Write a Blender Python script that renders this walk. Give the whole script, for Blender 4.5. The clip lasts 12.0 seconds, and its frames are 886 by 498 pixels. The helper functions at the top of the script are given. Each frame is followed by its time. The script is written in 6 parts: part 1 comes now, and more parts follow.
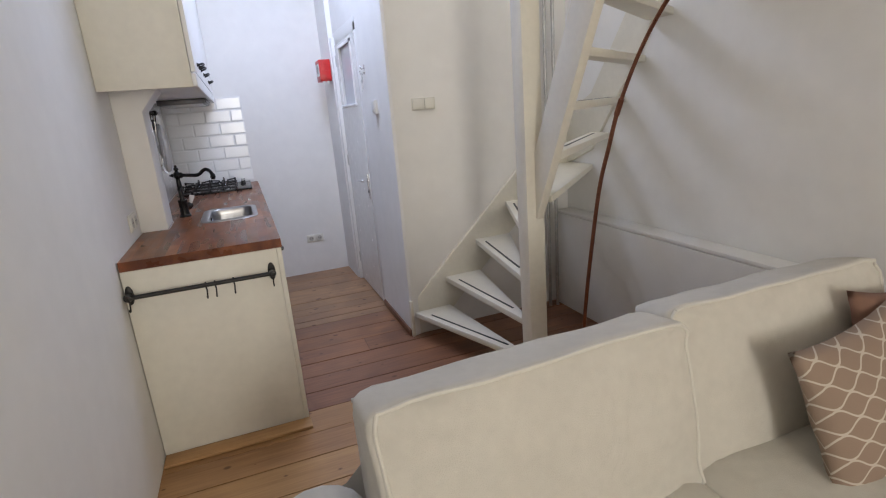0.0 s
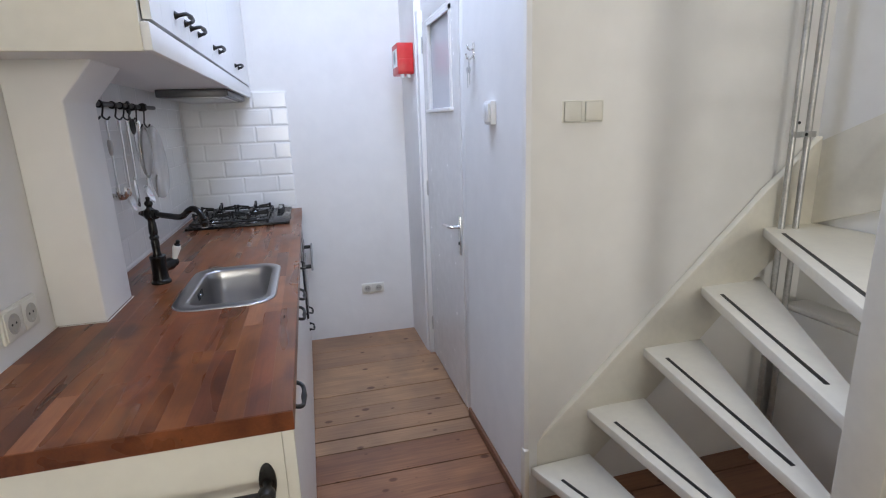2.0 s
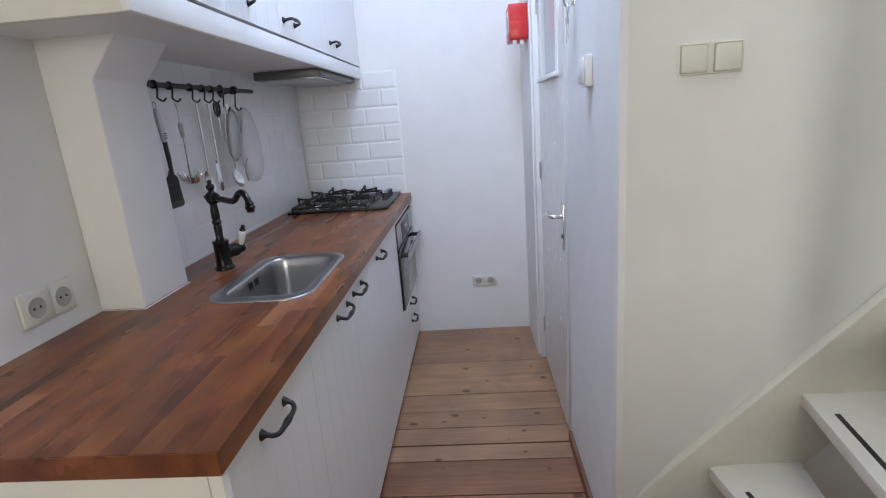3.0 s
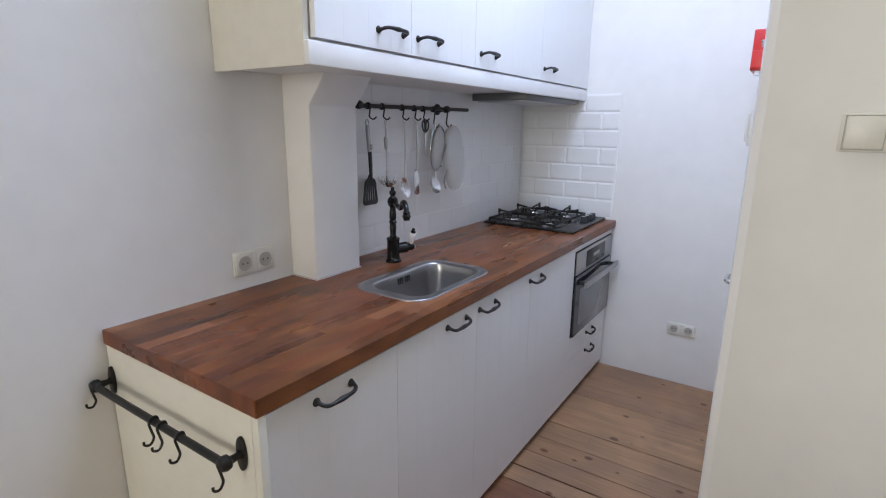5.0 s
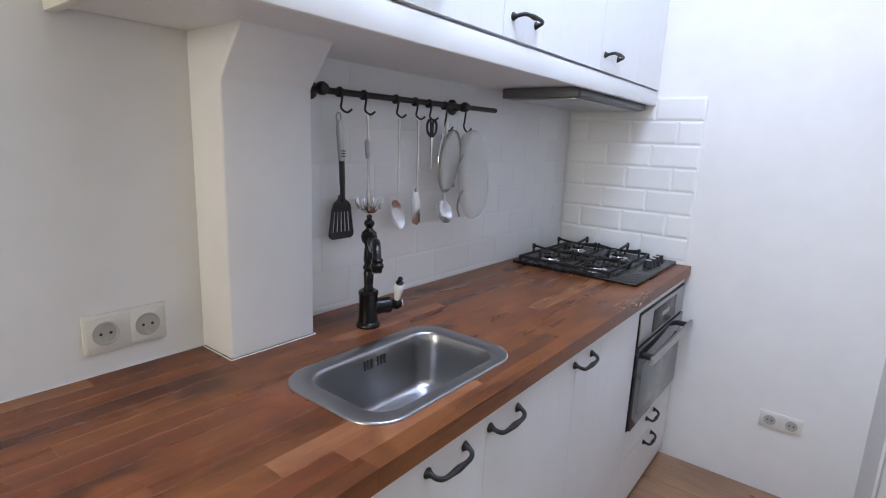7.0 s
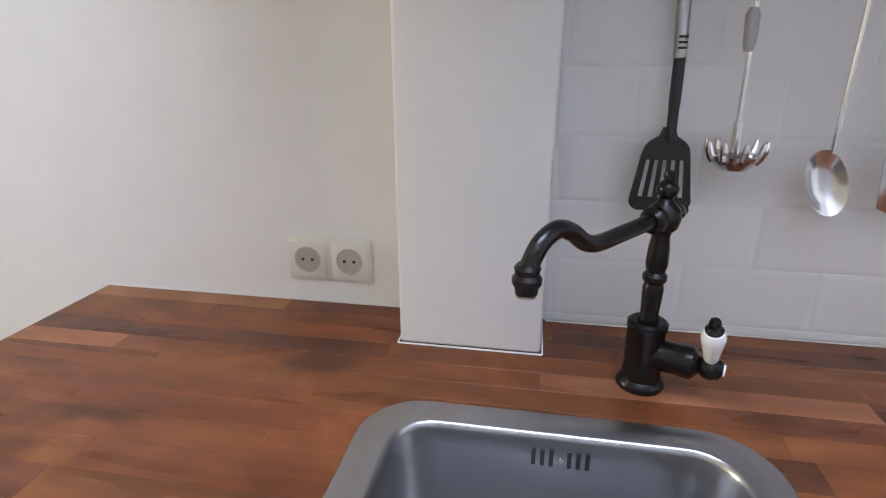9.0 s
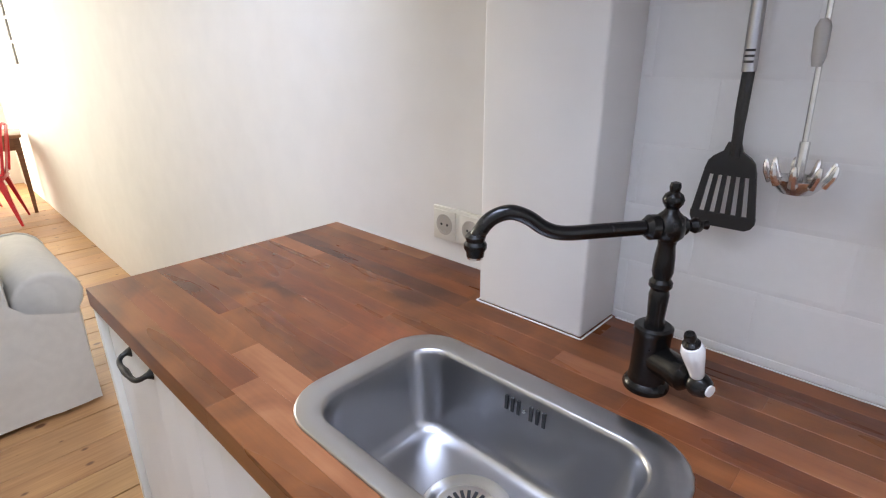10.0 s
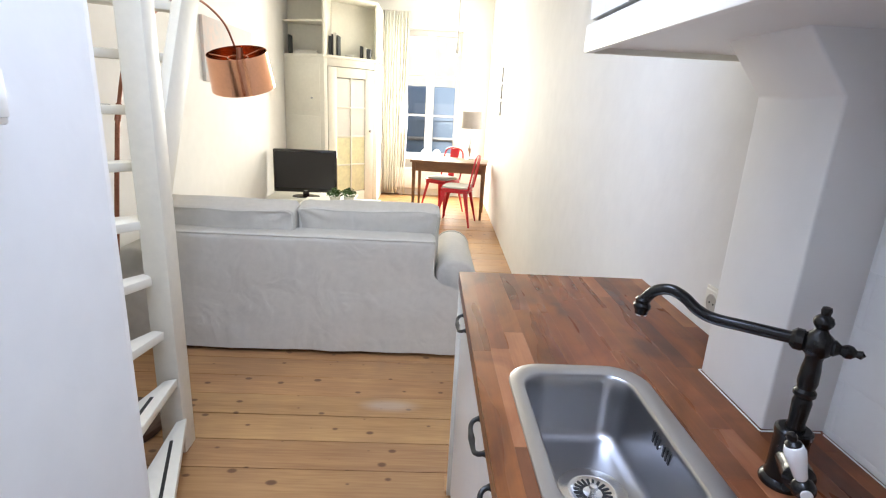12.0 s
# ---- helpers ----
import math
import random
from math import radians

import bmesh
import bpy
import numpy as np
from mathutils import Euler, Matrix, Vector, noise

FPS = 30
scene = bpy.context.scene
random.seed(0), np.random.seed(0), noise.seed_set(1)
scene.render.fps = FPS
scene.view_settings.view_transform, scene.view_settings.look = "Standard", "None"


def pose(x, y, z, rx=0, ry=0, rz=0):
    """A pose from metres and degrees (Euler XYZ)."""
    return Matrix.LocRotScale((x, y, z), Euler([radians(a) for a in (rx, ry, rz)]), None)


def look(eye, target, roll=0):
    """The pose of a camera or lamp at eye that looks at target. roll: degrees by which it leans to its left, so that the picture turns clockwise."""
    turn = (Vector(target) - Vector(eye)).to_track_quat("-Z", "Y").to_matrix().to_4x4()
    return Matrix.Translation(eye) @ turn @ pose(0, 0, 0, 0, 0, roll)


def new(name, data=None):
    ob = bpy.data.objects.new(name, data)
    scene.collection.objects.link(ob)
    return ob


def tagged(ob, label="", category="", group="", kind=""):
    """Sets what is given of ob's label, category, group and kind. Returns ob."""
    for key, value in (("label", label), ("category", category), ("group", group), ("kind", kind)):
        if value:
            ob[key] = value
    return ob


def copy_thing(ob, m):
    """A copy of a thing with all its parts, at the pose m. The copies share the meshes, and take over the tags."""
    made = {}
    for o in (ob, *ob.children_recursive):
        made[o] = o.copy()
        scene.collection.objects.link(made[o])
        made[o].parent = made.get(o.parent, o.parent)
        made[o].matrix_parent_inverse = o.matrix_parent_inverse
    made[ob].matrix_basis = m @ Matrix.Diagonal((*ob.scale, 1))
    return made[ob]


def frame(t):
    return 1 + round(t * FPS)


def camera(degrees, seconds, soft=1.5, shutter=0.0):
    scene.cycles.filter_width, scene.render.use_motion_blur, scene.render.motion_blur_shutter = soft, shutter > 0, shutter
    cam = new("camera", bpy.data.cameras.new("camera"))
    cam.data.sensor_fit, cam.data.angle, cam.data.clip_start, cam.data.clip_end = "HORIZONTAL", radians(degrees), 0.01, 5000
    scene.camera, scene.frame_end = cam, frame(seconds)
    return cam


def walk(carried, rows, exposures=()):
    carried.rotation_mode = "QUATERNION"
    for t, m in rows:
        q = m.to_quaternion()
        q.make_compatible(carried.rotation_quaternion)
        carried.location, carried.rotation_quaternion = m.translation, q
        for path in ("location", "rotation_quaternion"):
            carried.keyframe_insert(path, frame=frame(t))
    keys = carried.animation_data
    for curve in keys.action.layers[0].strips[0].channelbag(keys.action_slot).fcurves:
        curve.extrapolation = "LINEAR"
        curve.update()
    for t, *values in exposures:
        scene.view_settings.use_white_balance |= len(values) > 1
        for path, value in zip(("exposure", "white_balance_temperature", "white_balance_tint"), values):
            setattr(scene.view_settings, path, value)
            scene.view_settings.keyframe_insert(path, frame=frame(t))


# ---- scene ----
cam = camera(81.3, 12.0, soft=1.15)
PATH = [
    (0, (0.536, -2.323, 1.411), (1.203, -0.514, 0.88), -4.6),
    (0.5, (0.565, -1.926, 1.431), (1.211, -0.103, 0.918), -3.9),
    (1, (0.601, -1.57, 1.45), (1.218, 0.265, 0.95), -3.1),
    (1.5, (0.664, -1.219, 1.445), (1.223, 0.636, 0.949), -2.6),
    (2, (0.708, -0.903, 1.422), (1.18, 0.979, 0.938), -1.9),
    (2.5, (0.843, -0.719, 1.397), (1.099, 1.207, 0.924), -3.6),
    (3, (1.03, -0.626, 1.356), (0.891, 1.305, 0.851), -4.4),
    (3.5, (1.222, -0.565, 1.382), (0.743, 1.3, 0.842), -4.1),
    (5.5, (1.453, -0.555, 1.447), (0.311, 1.028, 1.013), 1.9),
    (6, (1.354, -0.386, 1.451), (0.215, 1.21, 1.059), 2.9),
    (6.5, (1.243, -0.164, 1.43), (0.143, 1.463, 1.051), 2.7),
    (7, (1.127, 0.078, 1.395), (-0.074, 1.626, 0.99), 2.4),
    (7.5, (0.968, 0.3, 1.336), (-0.47, 1.592, 0.822), 1.1),
    (9.5, (0.827, 1.008, 1.328), (-0.837, 0.138, 0.639), -0.1),
    (10, (0.837, 1.21, 1.353), (-0.526, -0.08, 0.661), -0.3),
    (10.5, (0.825, 1.39, 1.38), (-0.156, -0.206, 0.679), -0.1),
    (11, (0.827, 1.545, 1.408), (0.212, -0.235, 0.737), 0.3),
    (11.5, (0.808, 1.658, 1.441), (0.518, -0.222, 0.826), 1.7),
    (12, (0.76, 1.659, 1.463), (0.685, -0.262, 0.912), 3.0),
]
EXPOSURES = [(0, -0.27, 6680, 10.5), (2, -0.07, 6420, 8.5), (3.0, -0.08, 6340, 7.5), (3.7, -0.14, 6360, 7.5), (5.3, 0.02, 6480, 8), (7.5, 0.25, 6590, 8), (9.3, 0.55, 6940, 8.5),
             (10.5, 0.78, 6760, 8), (12, 0.62, 6520, 6.5)]
walk(cam, [(t, look(e, g, r)) for t, e, g, r in PATH], EXPOSURES)

# ---- world, sun, large lights ----
world = bpy.data.worlds.new("world")
scene.world = world
world.use_nodes = True
wn = world.node_tree.nodes
sky = wn.new("ShaderNodeTexSky")
sky.sky_type, sky.sun_disc = "NISHITA", False
sky.sun_elevation, sky.sun_rotation = radians(22), radians(20)
world.node_tree.links.new(sky.outputs[0], wn["Background"].inputs[0])
wn["Background"].inputs[1].default_value = 0.15


def lamp(name, kind, power, color, m, size=None):
    data = bpy.data.lights.new(name, kind)
    data.energy, data.color = power, color
    if kind == "AREA":
        data.shape, data.size, data.size_y = "RECTANGLE", size[0], size[1]
    if kind == "SUN":
        data.angle = radians(size)
    ob = new(name, data)
    ob.matrix_world = m
    return ob


lamp("sun", "SUN", 4.0, (1.0, 0.96, 0.9), pose(0, 0, 20, -68, 0, 20), 6)
# sky light in the street window and in the kitchen roof light
lamp("window_light", "AREA", 107, (1.0, 0.965, 0.885), look((0.76, -6.42, 1.55), (0.95, 0, 0.9)), (0.9, 1.75))
lamp("roof_light", "AREA", 41, (0.58, 0.69, 1.0), look((1.0, 0.96, 3.10), (1.0, 0.96, 0)), (0.64, 1.2))
# fill added over the stair, standing in for assumed daylight from upstairs
lamp("stair_fill", "AREA", 22, (1.0, 0.96, 0.86), look((2.16, -0.45, 4.93), (2.16, -0.45, 0)), (0.7, 1.2))


# ---- materials ----
def mat(name, base, rough=0.5, metal=0.0, vary=0.0, scale=6.0, bump=0.0, bscale=60.0, stretch=(1, 1, 1), rnd=0.0,
        dark=None, coat=0.0, spec=0.5, bdist=0.002):
    """A node material: base colour varied by two noises and, if rnd, piece by piece; bumped by a fine noise."""
    m = bpy.data.materials.new(name)
    m.use_nodes = True
    n, l = m.node_tree.nodes, m.node_tree.links
    b = n["Principled BSDF"]
    b.inputs["Roughness"].default_value = rough
    b.inputs["Metallic"].default_value = metal
    b.inputs["Coat Weight"].default_value = coat
    b.inputs["Specular IOR Level"].default_value = spec
    b.inputs["Base Color"].default_value = (*base, 1)
    tc = n.new("ShaderNodeTexCoord")
    mp = n.new("ShaderNodeMapping")
    mp.inputs["Scale"].default_value = stretch
    l.new(tc.outputs["Object"], mp.inputs[0])
    src = mp.outputs[0]
    if rnd:
        oi = n.new("ShaderNodeObjectInfo")
        off = n.new("ShaderNodeVectorMath")
        off.operation = "SCALE"
        off.inputs[0].default_value = (37.0, 91.0, 53.0)
        l.new(oi.outputs["Random"], off.inputs["Scale"])
        add = n.new("ShaderNodeVectorMath")
        l.new(src, add.inputs[0])
        l.new(off.outputs[0], add.inputs[1])
        src = add.outputs[0]
    if vary or rnd:
        big = n.new("ShaderNodeTexNoise")
        big.inputs["Scale"].default_value, big.inputs["Detail"].default_value = scale, 4
        l.new(src, big.inputs[0])
        fine = n.new("ShaderNodeTexNoise")
        fine.inputs["Scale"].default_value, fine.inputs["Detail"].default_value = scale * 6, 3
        l.new(src, fine.inputs[0])
        mean = n.new("ShaderNodeMath")
        mean.operation = "MULTIPLY_ADD"
        mean.inputs[1].default_value = 0.5
        l.new(fine.outputs[0], mean.inputs[0])
        half = n.new("ShaderNodeMath")
        half.operation = "MULTIPLY"
        half.inputs[1].default_value = 0.5
        l.new(big.outputs[0], half.inputs[0])
        l.new(half.outputs[0], mean.inputs[2])
        ramp = n.new("ShaderNodeValToRGB")
        d = dark or tuple(c * (1 - vary) for c in base)
        ramp.color_ramp.elements[0].color = (*d, 1)
        ramp.color_ramp.elements[1].color = (*[min(1, c * (1 + vary * 0.4)) for c in base], 1)
        ramp.color_ramp.elements[0].position, ramp.color_ramp.elements[1].position = 0.32, 0.66
        l.new(mean.outputs[0], ramp.inputs[0])
        out = ramp.outputs[0]
        if rnd:
            hsv = n.new("ShaderNodeHueSaturation")
            mr = n.new("ShaderNodeMapRange")
            mr.inputs["To Min"].default_value, mr.inputs["To Max"].default_value = 1 - rnd, 1 + rnd
            l.new(oi.outputs["Random"], mr.inputs[0])
            l.new(mr.outputs[0], hsv.inputs["Value"])
            l.new(out, hsv.inputs["Color"])
            out = hsv.outputs[0]
        l.new(out, b.inputs["Base Color"])
        rr = n.new("ShaderNodeMapRange")
        rr.inputs["To Min"].default_value, rr.inputs["To Max"].default_value = max(0.02, rough - 0.08), min(1, rough + 0.08)
        l.new(fine.outputs[0], rr.inputs[0])
        l.new(rr.outputs[0], b.inputs["Roughness"])
    if bump:
        bn = n.new("ShaderNodeTexNoise")
        bn.inputs["Scale"].default_value, bn.inputs["Detail"].default_value = bscale, 3
        l.new(src, bn.inputs[0])
        bp = n.new("ShaderNodeBump")
        bp.inputs["Strength"].default_value, bp.inputs["Distance"].default_value = bump, bdist
        l.new(bn.outputs[0], bp.inputs["Height"])
        l.new(bp.outputs[0], b.inputs["Normal"])
    return m


def wood_mat(name, light, dark, rough, rnd, knots=False, ring=18.0, hue=0.0, along=0, run=0.06, warp=0.6, patch=0.0, tint=(0.3, 0.2, 0.14), spec=0.5, scuff=None):
    """Boards with long grain along one axis, tone by piece, dark knots and, if scuff, one pale rubbed spot."""
    m = bpy.data.materials.new(name)
    m.use_nodes = True
    n, l = m.node_tree.nodes, m.node_tree.links
    b = n["Principled BSDF"]
    tc, oi = n.new("ShaderNodeTexCoord"), n.new("ShaderNodeObjectInfo")
    off = n.new("ShaderNodeVectorMath")
    off.operation = "SCALE"
    off.inputs[0].default_value = (17.0, 29.0, 7.0)
    l.new(oi.outputs["Random"], off.inputs["Scale"])
    add = n.new("ShaderNodeVectorMath")
    l.new(tc.outputs["Object"], add.inputs[0])
    l.new(off.outputs[0], add.inputs[1])
    mp = n.new("ShaderNodeMapping")
    mp.inputs["Scale"].default_value = [(run if i == along else 1) for i in range(3)]
    l.new(add.outputs[0], mp.inputs[0])
    g1, g2, g3 = (n.new("ShaderNodeTexNoise") for _ in range(3))
    for g, s, dt in ((g1, ring, 5), (g2, ring * 7, 2), (g3, 2.2, 3)):
        g.inputs["Scale"].default_value, g.inputs["Detail"].default_value = s, dt
    l.new(mp.outputs[0], g1.inputs[0])
    l.new(mp.outputs[0], g2.inputs[0])
    l.new(add.outputs[0], g3.inputs[0])
    g1.inputs["Distortion"].default_value = warp
    b.inputs["Specular IOR Level"].default_value = spec
    mix = n.new("ShaderNodeMath")
    mix.operation = "MULTIPLY_ADD"
    mix.inputs[1].default_value = 0.35
    l.new(g2.outputs[0], mix.inputs[0])
    h = n.new("ShaderNodeMath")
    h.operation = "MULTIPLY_ADD"
    h.inputs[1].default_value = 0.40
    l.new(g1.outputs[0], h.inputs[0])
    q = n.new("ShaderNodeMath")
    q.operation = "MULTIPLY"
    q.inputs[1].default_value = 0.25
    l.new(g3.outputs[0], q.inputs[0])
    l.new(q.outputs[0], h.inputs[2])
    l.new(h.outputs[0], mix.inputs[2])
    ramp = n.new("ShaderNodeValToRGB")
    ramp.color_ramp.elements[0].color, ramp.color_ramp.elements[1].color = (*dark, 1), (*light, 1)
    ramp.color_ramp.elements[0].position, ramp.color_ramp.elements[1].position = 0.36, 0.64
    l.new(mix.outputs[0], ramp.inputs[0])
    hsv = n.new("ShaderNodeHueSaturation")
    mr = n.new("ShaderNodeMapRange")
    mr.inputs["To Min"].default_value, mr.inputs["To Max"].default_value = 1 - rnd, 1 + rnd
    l.new(oi.outputs["Random"], mr.inputs[0])
    l.new(mr.outputs[0], hsv.inputs["Value"])
    wn2 = n.new("ShaderNodeTexWhiteNoise")
    wn2.noise_dimensions = "1D"
    l.new(oi.outputs["Random"], wn2.inputs["W"])
    mh = n.new("ShaderNodeMapRange")
    mh.inputs["To Min"].default_value, mh.inputs["To Max"].default_value = 0.5 - hue, 0.5 + hue
    l.new(wn2.outputs["Value"], mh.inputs[0])
    l.new(mh.outputs[0], hsv.inputs["Hue"])
    l.new(ramp.outputs[0], hsv.inputs["Color"])
    out = hsv.outputs[0]
    if patch:
        # worn or cloudy patches that run on from piece to piece
        g4 = n.new("ShaderNodeTexNoise")
        g4.inputs["Scale"].default_value, g4.inputs["Detail"].default_value, g4.inputs["Distortion"].default_value = 3.0, 2, 0.8
        l.new(tc.outputs["Object"], g4.inputs[0])
        pr = n.new("ShaderNodeMapRange")
        pr.inputs["From Min"].default_value, pr.inputs["From Max"].default_value = 0.40, 0.80
        pr.inputs["To Min"].default_value, pr.inputs["To Max"].default_value = 0.0, patch
        l.new(g4.outputs[0], pr.inputs[0])
        pm = n.new("ShaderNodeMixRGB")
        pm.inputs[2].default_value = (*tint, 1)
        l.new(pr.outputs[0], pm.inputs[0])
        l.new(out, pm.inputs[1])
        out = pm.outputs[0]
    if knots:
        mk = n.new("ShaderNodeMapping")
        mk.inputs["Scale"].default_value = [(5.0 if i == along else 7.4) for i in range(3)]
        l.new(add.outputs[0], mk.inputs[0])
        vo = n.new("ShaderNodeTexVoronoi")
        vo.voronoi_dimensions = "2D"
        vo.inputs["Scale"].default_value = 1.0
        vo.inputs["Randomness"].default_value = 1.0
        l.new(mk.outputs[0], vo.inputs[0])
        kr = n.new("ShaderNodeValToRGB")
        kr.color_ramp.elements[0].color, kr.color_ramp.elements[1].color = (1, 1, 1, 1), (0, 0, 0, 1)
        kr.color_ramp.elements[0].position, kr.color_ramp.elements[1].position = 0.080, 0.130
        sc = n.new("ShaderNodeSeparateColor")
        l.new(vo.outputs["Color"], sc.inputs[0])
        sz = n.new("ShaderNodeMapRange")
        sz.inputs["From Min"].default_value, sz.inputs["From Max"].default_value = 0.35, 1.0
        sz.inputs["To Min"].default_value, sz.inputs["To Max"].default_value = 0.045, -0.045
        l.new(sc.outputs[0], sz.inputs[0])
        ru = n.new("ShaderNodeMath")
        ru.operation = "MULTIPLY_ADD"
        ru.inputs[1].default_value = 0.10
        l.new(g1.outputs[0], ru.inputs[0])
        l.new(sz.outputs[0], ru.inputs[2])
        kd = n.new("ShaderNodeMath")
        l.new(vo.outputs["Distance"], kd.inputs[0])
        l.new(ru.outputs[0], kd.inputs[1])
        l.new(kd.outputs[0], kr.inputs[0])
        km = n.new("ShaderNodeMixRGB")
        km.inputs[2].default_value = (0.085, 0.028, 0.010, 1)
        kf = n.new("ShaderNodeMath")
        kf.operation = "MULTIPLY"
        kf.inputs[1].default_value = 0.82
        l.new(kr.outputs[0], kf.inputs[0])
        l.new(kf.outputs[0], km.inputs[0])
        l.new(out, km.inputs[1])
        out = km.outputs[0]
    if scuff:
        sq, ds, sm, fm = n.new("ShaderNodeMapping"), n.new("ShaderNodeVectorMath"), n.new("ShaderNodeMapRange"), n.new("ShaderNodeMixRGB")
        sq.inputs["Scale"].default_value = (0.6, 1.6, 0.0)
        l.new(tc.outputs["Object"], sq.inputs[0])
        ds.operation = "DISTANCE"
        ds.inputs[1].default_value = (scuff[0] * 0.6, scuff[1] * 1.6, 0.0)
        l.new(sq.outputs[0], ds.inputs[0])
        wob = n.new("ShaderNodeMath")
        wob.operation = "MULTIPLY_ADD"
        wob.inputs[1].default_value = 0.10
        l.new(g3.outputs[0], wob.inputs[0])
        l.new(ds.outputs["Value"], wob.inputs[2])
        sm.inputs["From Min"].default_value, sm.inputs["From Max"].default_value = 0.085, 0.150
        sm.inputs["To Min"].default_value, sm.inputs["To Max"].default_value = 0.55, 0.0
        l.new(wob.outputs[0], sm.inputs[0])
        l.new(sm.outputs[0], fm.inputs[0])
        fm.inputs[2].default_value = (0.52, 0.43, 0.36, 1)
        l.new(out, fm.inputs[1])
        out = fm.outputs[0]
    l.new(out, b.inputs["Base Color"])
    rr = n.new("ShaderNodeMapRange")
    rr.inputs["To Min"].default_value, rr.inputs["To Max"].default_value = rough - 0.1, rough + 0.1
    l.new(g1.outputs[0], rr.inputs[0])
    l.new(rr.outputs[0], b.inputs["Roughness"])
    bp = n.new("ShaderNodeBump")
    bp.inputs["Strength"].default_value, bp.inputs["Distance"].default_value = 0.25, 0.001
    l.new(mix.outputs[0], bp.inputs["Height"])
    l.new(bp.outputs[0], b.inputs["Normal"])
    return m


def walnut_mat(name, light, mid, dark):
    """Glued oiled staves with grain along y, cloudy figure, tone by piece, and two knots."""
    m = bpy.data.materials.new(name)
    m.use_nodes = True
    n, l = m.node_tree.nodes, m.node_tree.links
    b = n["Principled BSDF"]
    tc, oi = n.new("ShaderNodeTexCoord"), n.new("ShaderNodeObjectInfo")

    def vec(kind, a, c):
        k = n.new("ShaderNodeVectorMath")
        k.operation = kind
        for i, v in enumerate((a, c)):
            if isinstance(v, tuple):
                k.inputs[i].default_value = v
            else:
                l.new(v, k.inputs[i])
        return k.outputs["Value"] if kind == "DISTANCE" else k.outputs[0]

    def num(kind, a, c):
        k = n.new("ShaderNodeMath")
        k.operation = kind
        for i, v in enumerate((a, c)):
            if isinstance(v, (int, float)):
                k.inputs[i].default_value = v
            else:
                l.new(v, k.inputs[i])
        return k.outputs[0]

    def ranged(v, a, c, lo, hi):
        k = n.new("ShaderNodeMapRange")
        for i, q in enumerate((a, c, lo, hi)):
            k.inputs[i + 1].default_value = q
        l.new(v, k.inputs[0])
        return k.outputs[0]

    def cloud(v, scale, detail, warp):
        k = n.new("ShaderNodeTexNoise")
        k.inputs["Scale"].default_value, k.inputs["Detail"].default_value, k.inputs["Distortion"].default_value = scale, detail, warp
        l.new(v, k.inputs[0])
        return k.outputs[0]

    def blend(fac, a, c):
        k = n.new("ShaderNodeMixRGB")
        l.new(fac, k.inputs[0])
        l.new(a, k.inputs[1])
        k.inputs[2].default_value = (*c, 1)
        return k.outputs[0]

    shift = n.new("ShaderNodeVectorMath")
    shift.operation = "SCALE"
    shift.inputs[0].default_value = (17.0, 29.0, 7.0)
    l.new(oi.outputs["Random"], shift.inputs["Scale"])
    own = vec("ADD", tc.outputs["Object"], shift.outputs[0])
    grain = cloud(vec("MULTIPLY", own, (1.0, 0.14, 1.0)), 15, 2, 0.25)
    fine = cloud(vec("MULTIPLY", own, (1.0, 0.035, 1.0)), 210, 2, 0.0)
    figure = cloud(vec("MULTIPLY", tc.outputs["Object"], (1.0, 0.55, 1.0)), 11, 4, 0.9)
    tone = num("ADD", num("ADD", num("MULTIPLY", grain, 0.34), num("MULTIPLY", fine, 0.12)), num("MULTIPLY", figure, 0.54))
    ramp = n.new("ShaderNodeValToRGB")
    e = ramp.color_ramp.elements
    e[0].position, e[0].color = 0.34, (*dark, 1)
    e[1].position, e[1].color = 0.64, (*light, 1)
    c = e.new(0.49)
    c.color = (*mid, 1)
    l.new(tone, ramp.inputs[0])
    hsv = n.new("ShaderNodeHueSaturation")
    l.new(ranged(oi.outputs["Random"], 0, 1, 0.92, 1.08), hsv.inputs["Value"])
    wn2 = n.new("ShaderNodeTexWhiteNoise")
    wn2.noise_dimensions = "1D"
    l.new(oi.outputs["Random"], wn2.inputs["W"])
    l.new(ranged(wn2.outputs["Value"], 0, 1, 0.496, 0.505), hsv.inputs["Hue"])
    l.new(ramp.outputs[0], hsv.inputs["Color"])
    out = hsv.outputs[0]
    ruffle = num("MULTIPLY", num("SUBTRACT", figure, 0.5), 0.10)
    for at, stretch, wide in (((-0.118, -0.712, 0.04), (1.0, 0.75, 0.0), 0.052), ((0.047, -0.960, 0.04), (1.0, 0.28, 0.0), 0.030)):
        far = vec("DISTANCE", vec("MULTIPLY", tc.outputs["Object"], stretch), tuple(p * q for p, q in zip(at, stretch)))
        out = blend(ranged(num("ADD", far, ruffle), wide * 0.3, wide, 0.6, 0.0), out, (0.035, 0.014, 0.009))
    l.new(out, b.inputs["Base Color"])
    l.new(ranged(grain, 0.3, 0.7, 0.24, 0.38), b.inputs["Roughness"])
    b.inputs["Specular IOR Level"].default_value = 0.33
    bp = n.new("ShaderNodeBump")
    bp.inputs["Strength"].default_value, bp.inputs["Distance"].default_value = 0.15, 0.0006
    l.new(fine, bp.inputs["Height"])
    l.new(bp.outputs[0], b.inputs["Normal"])
    return m


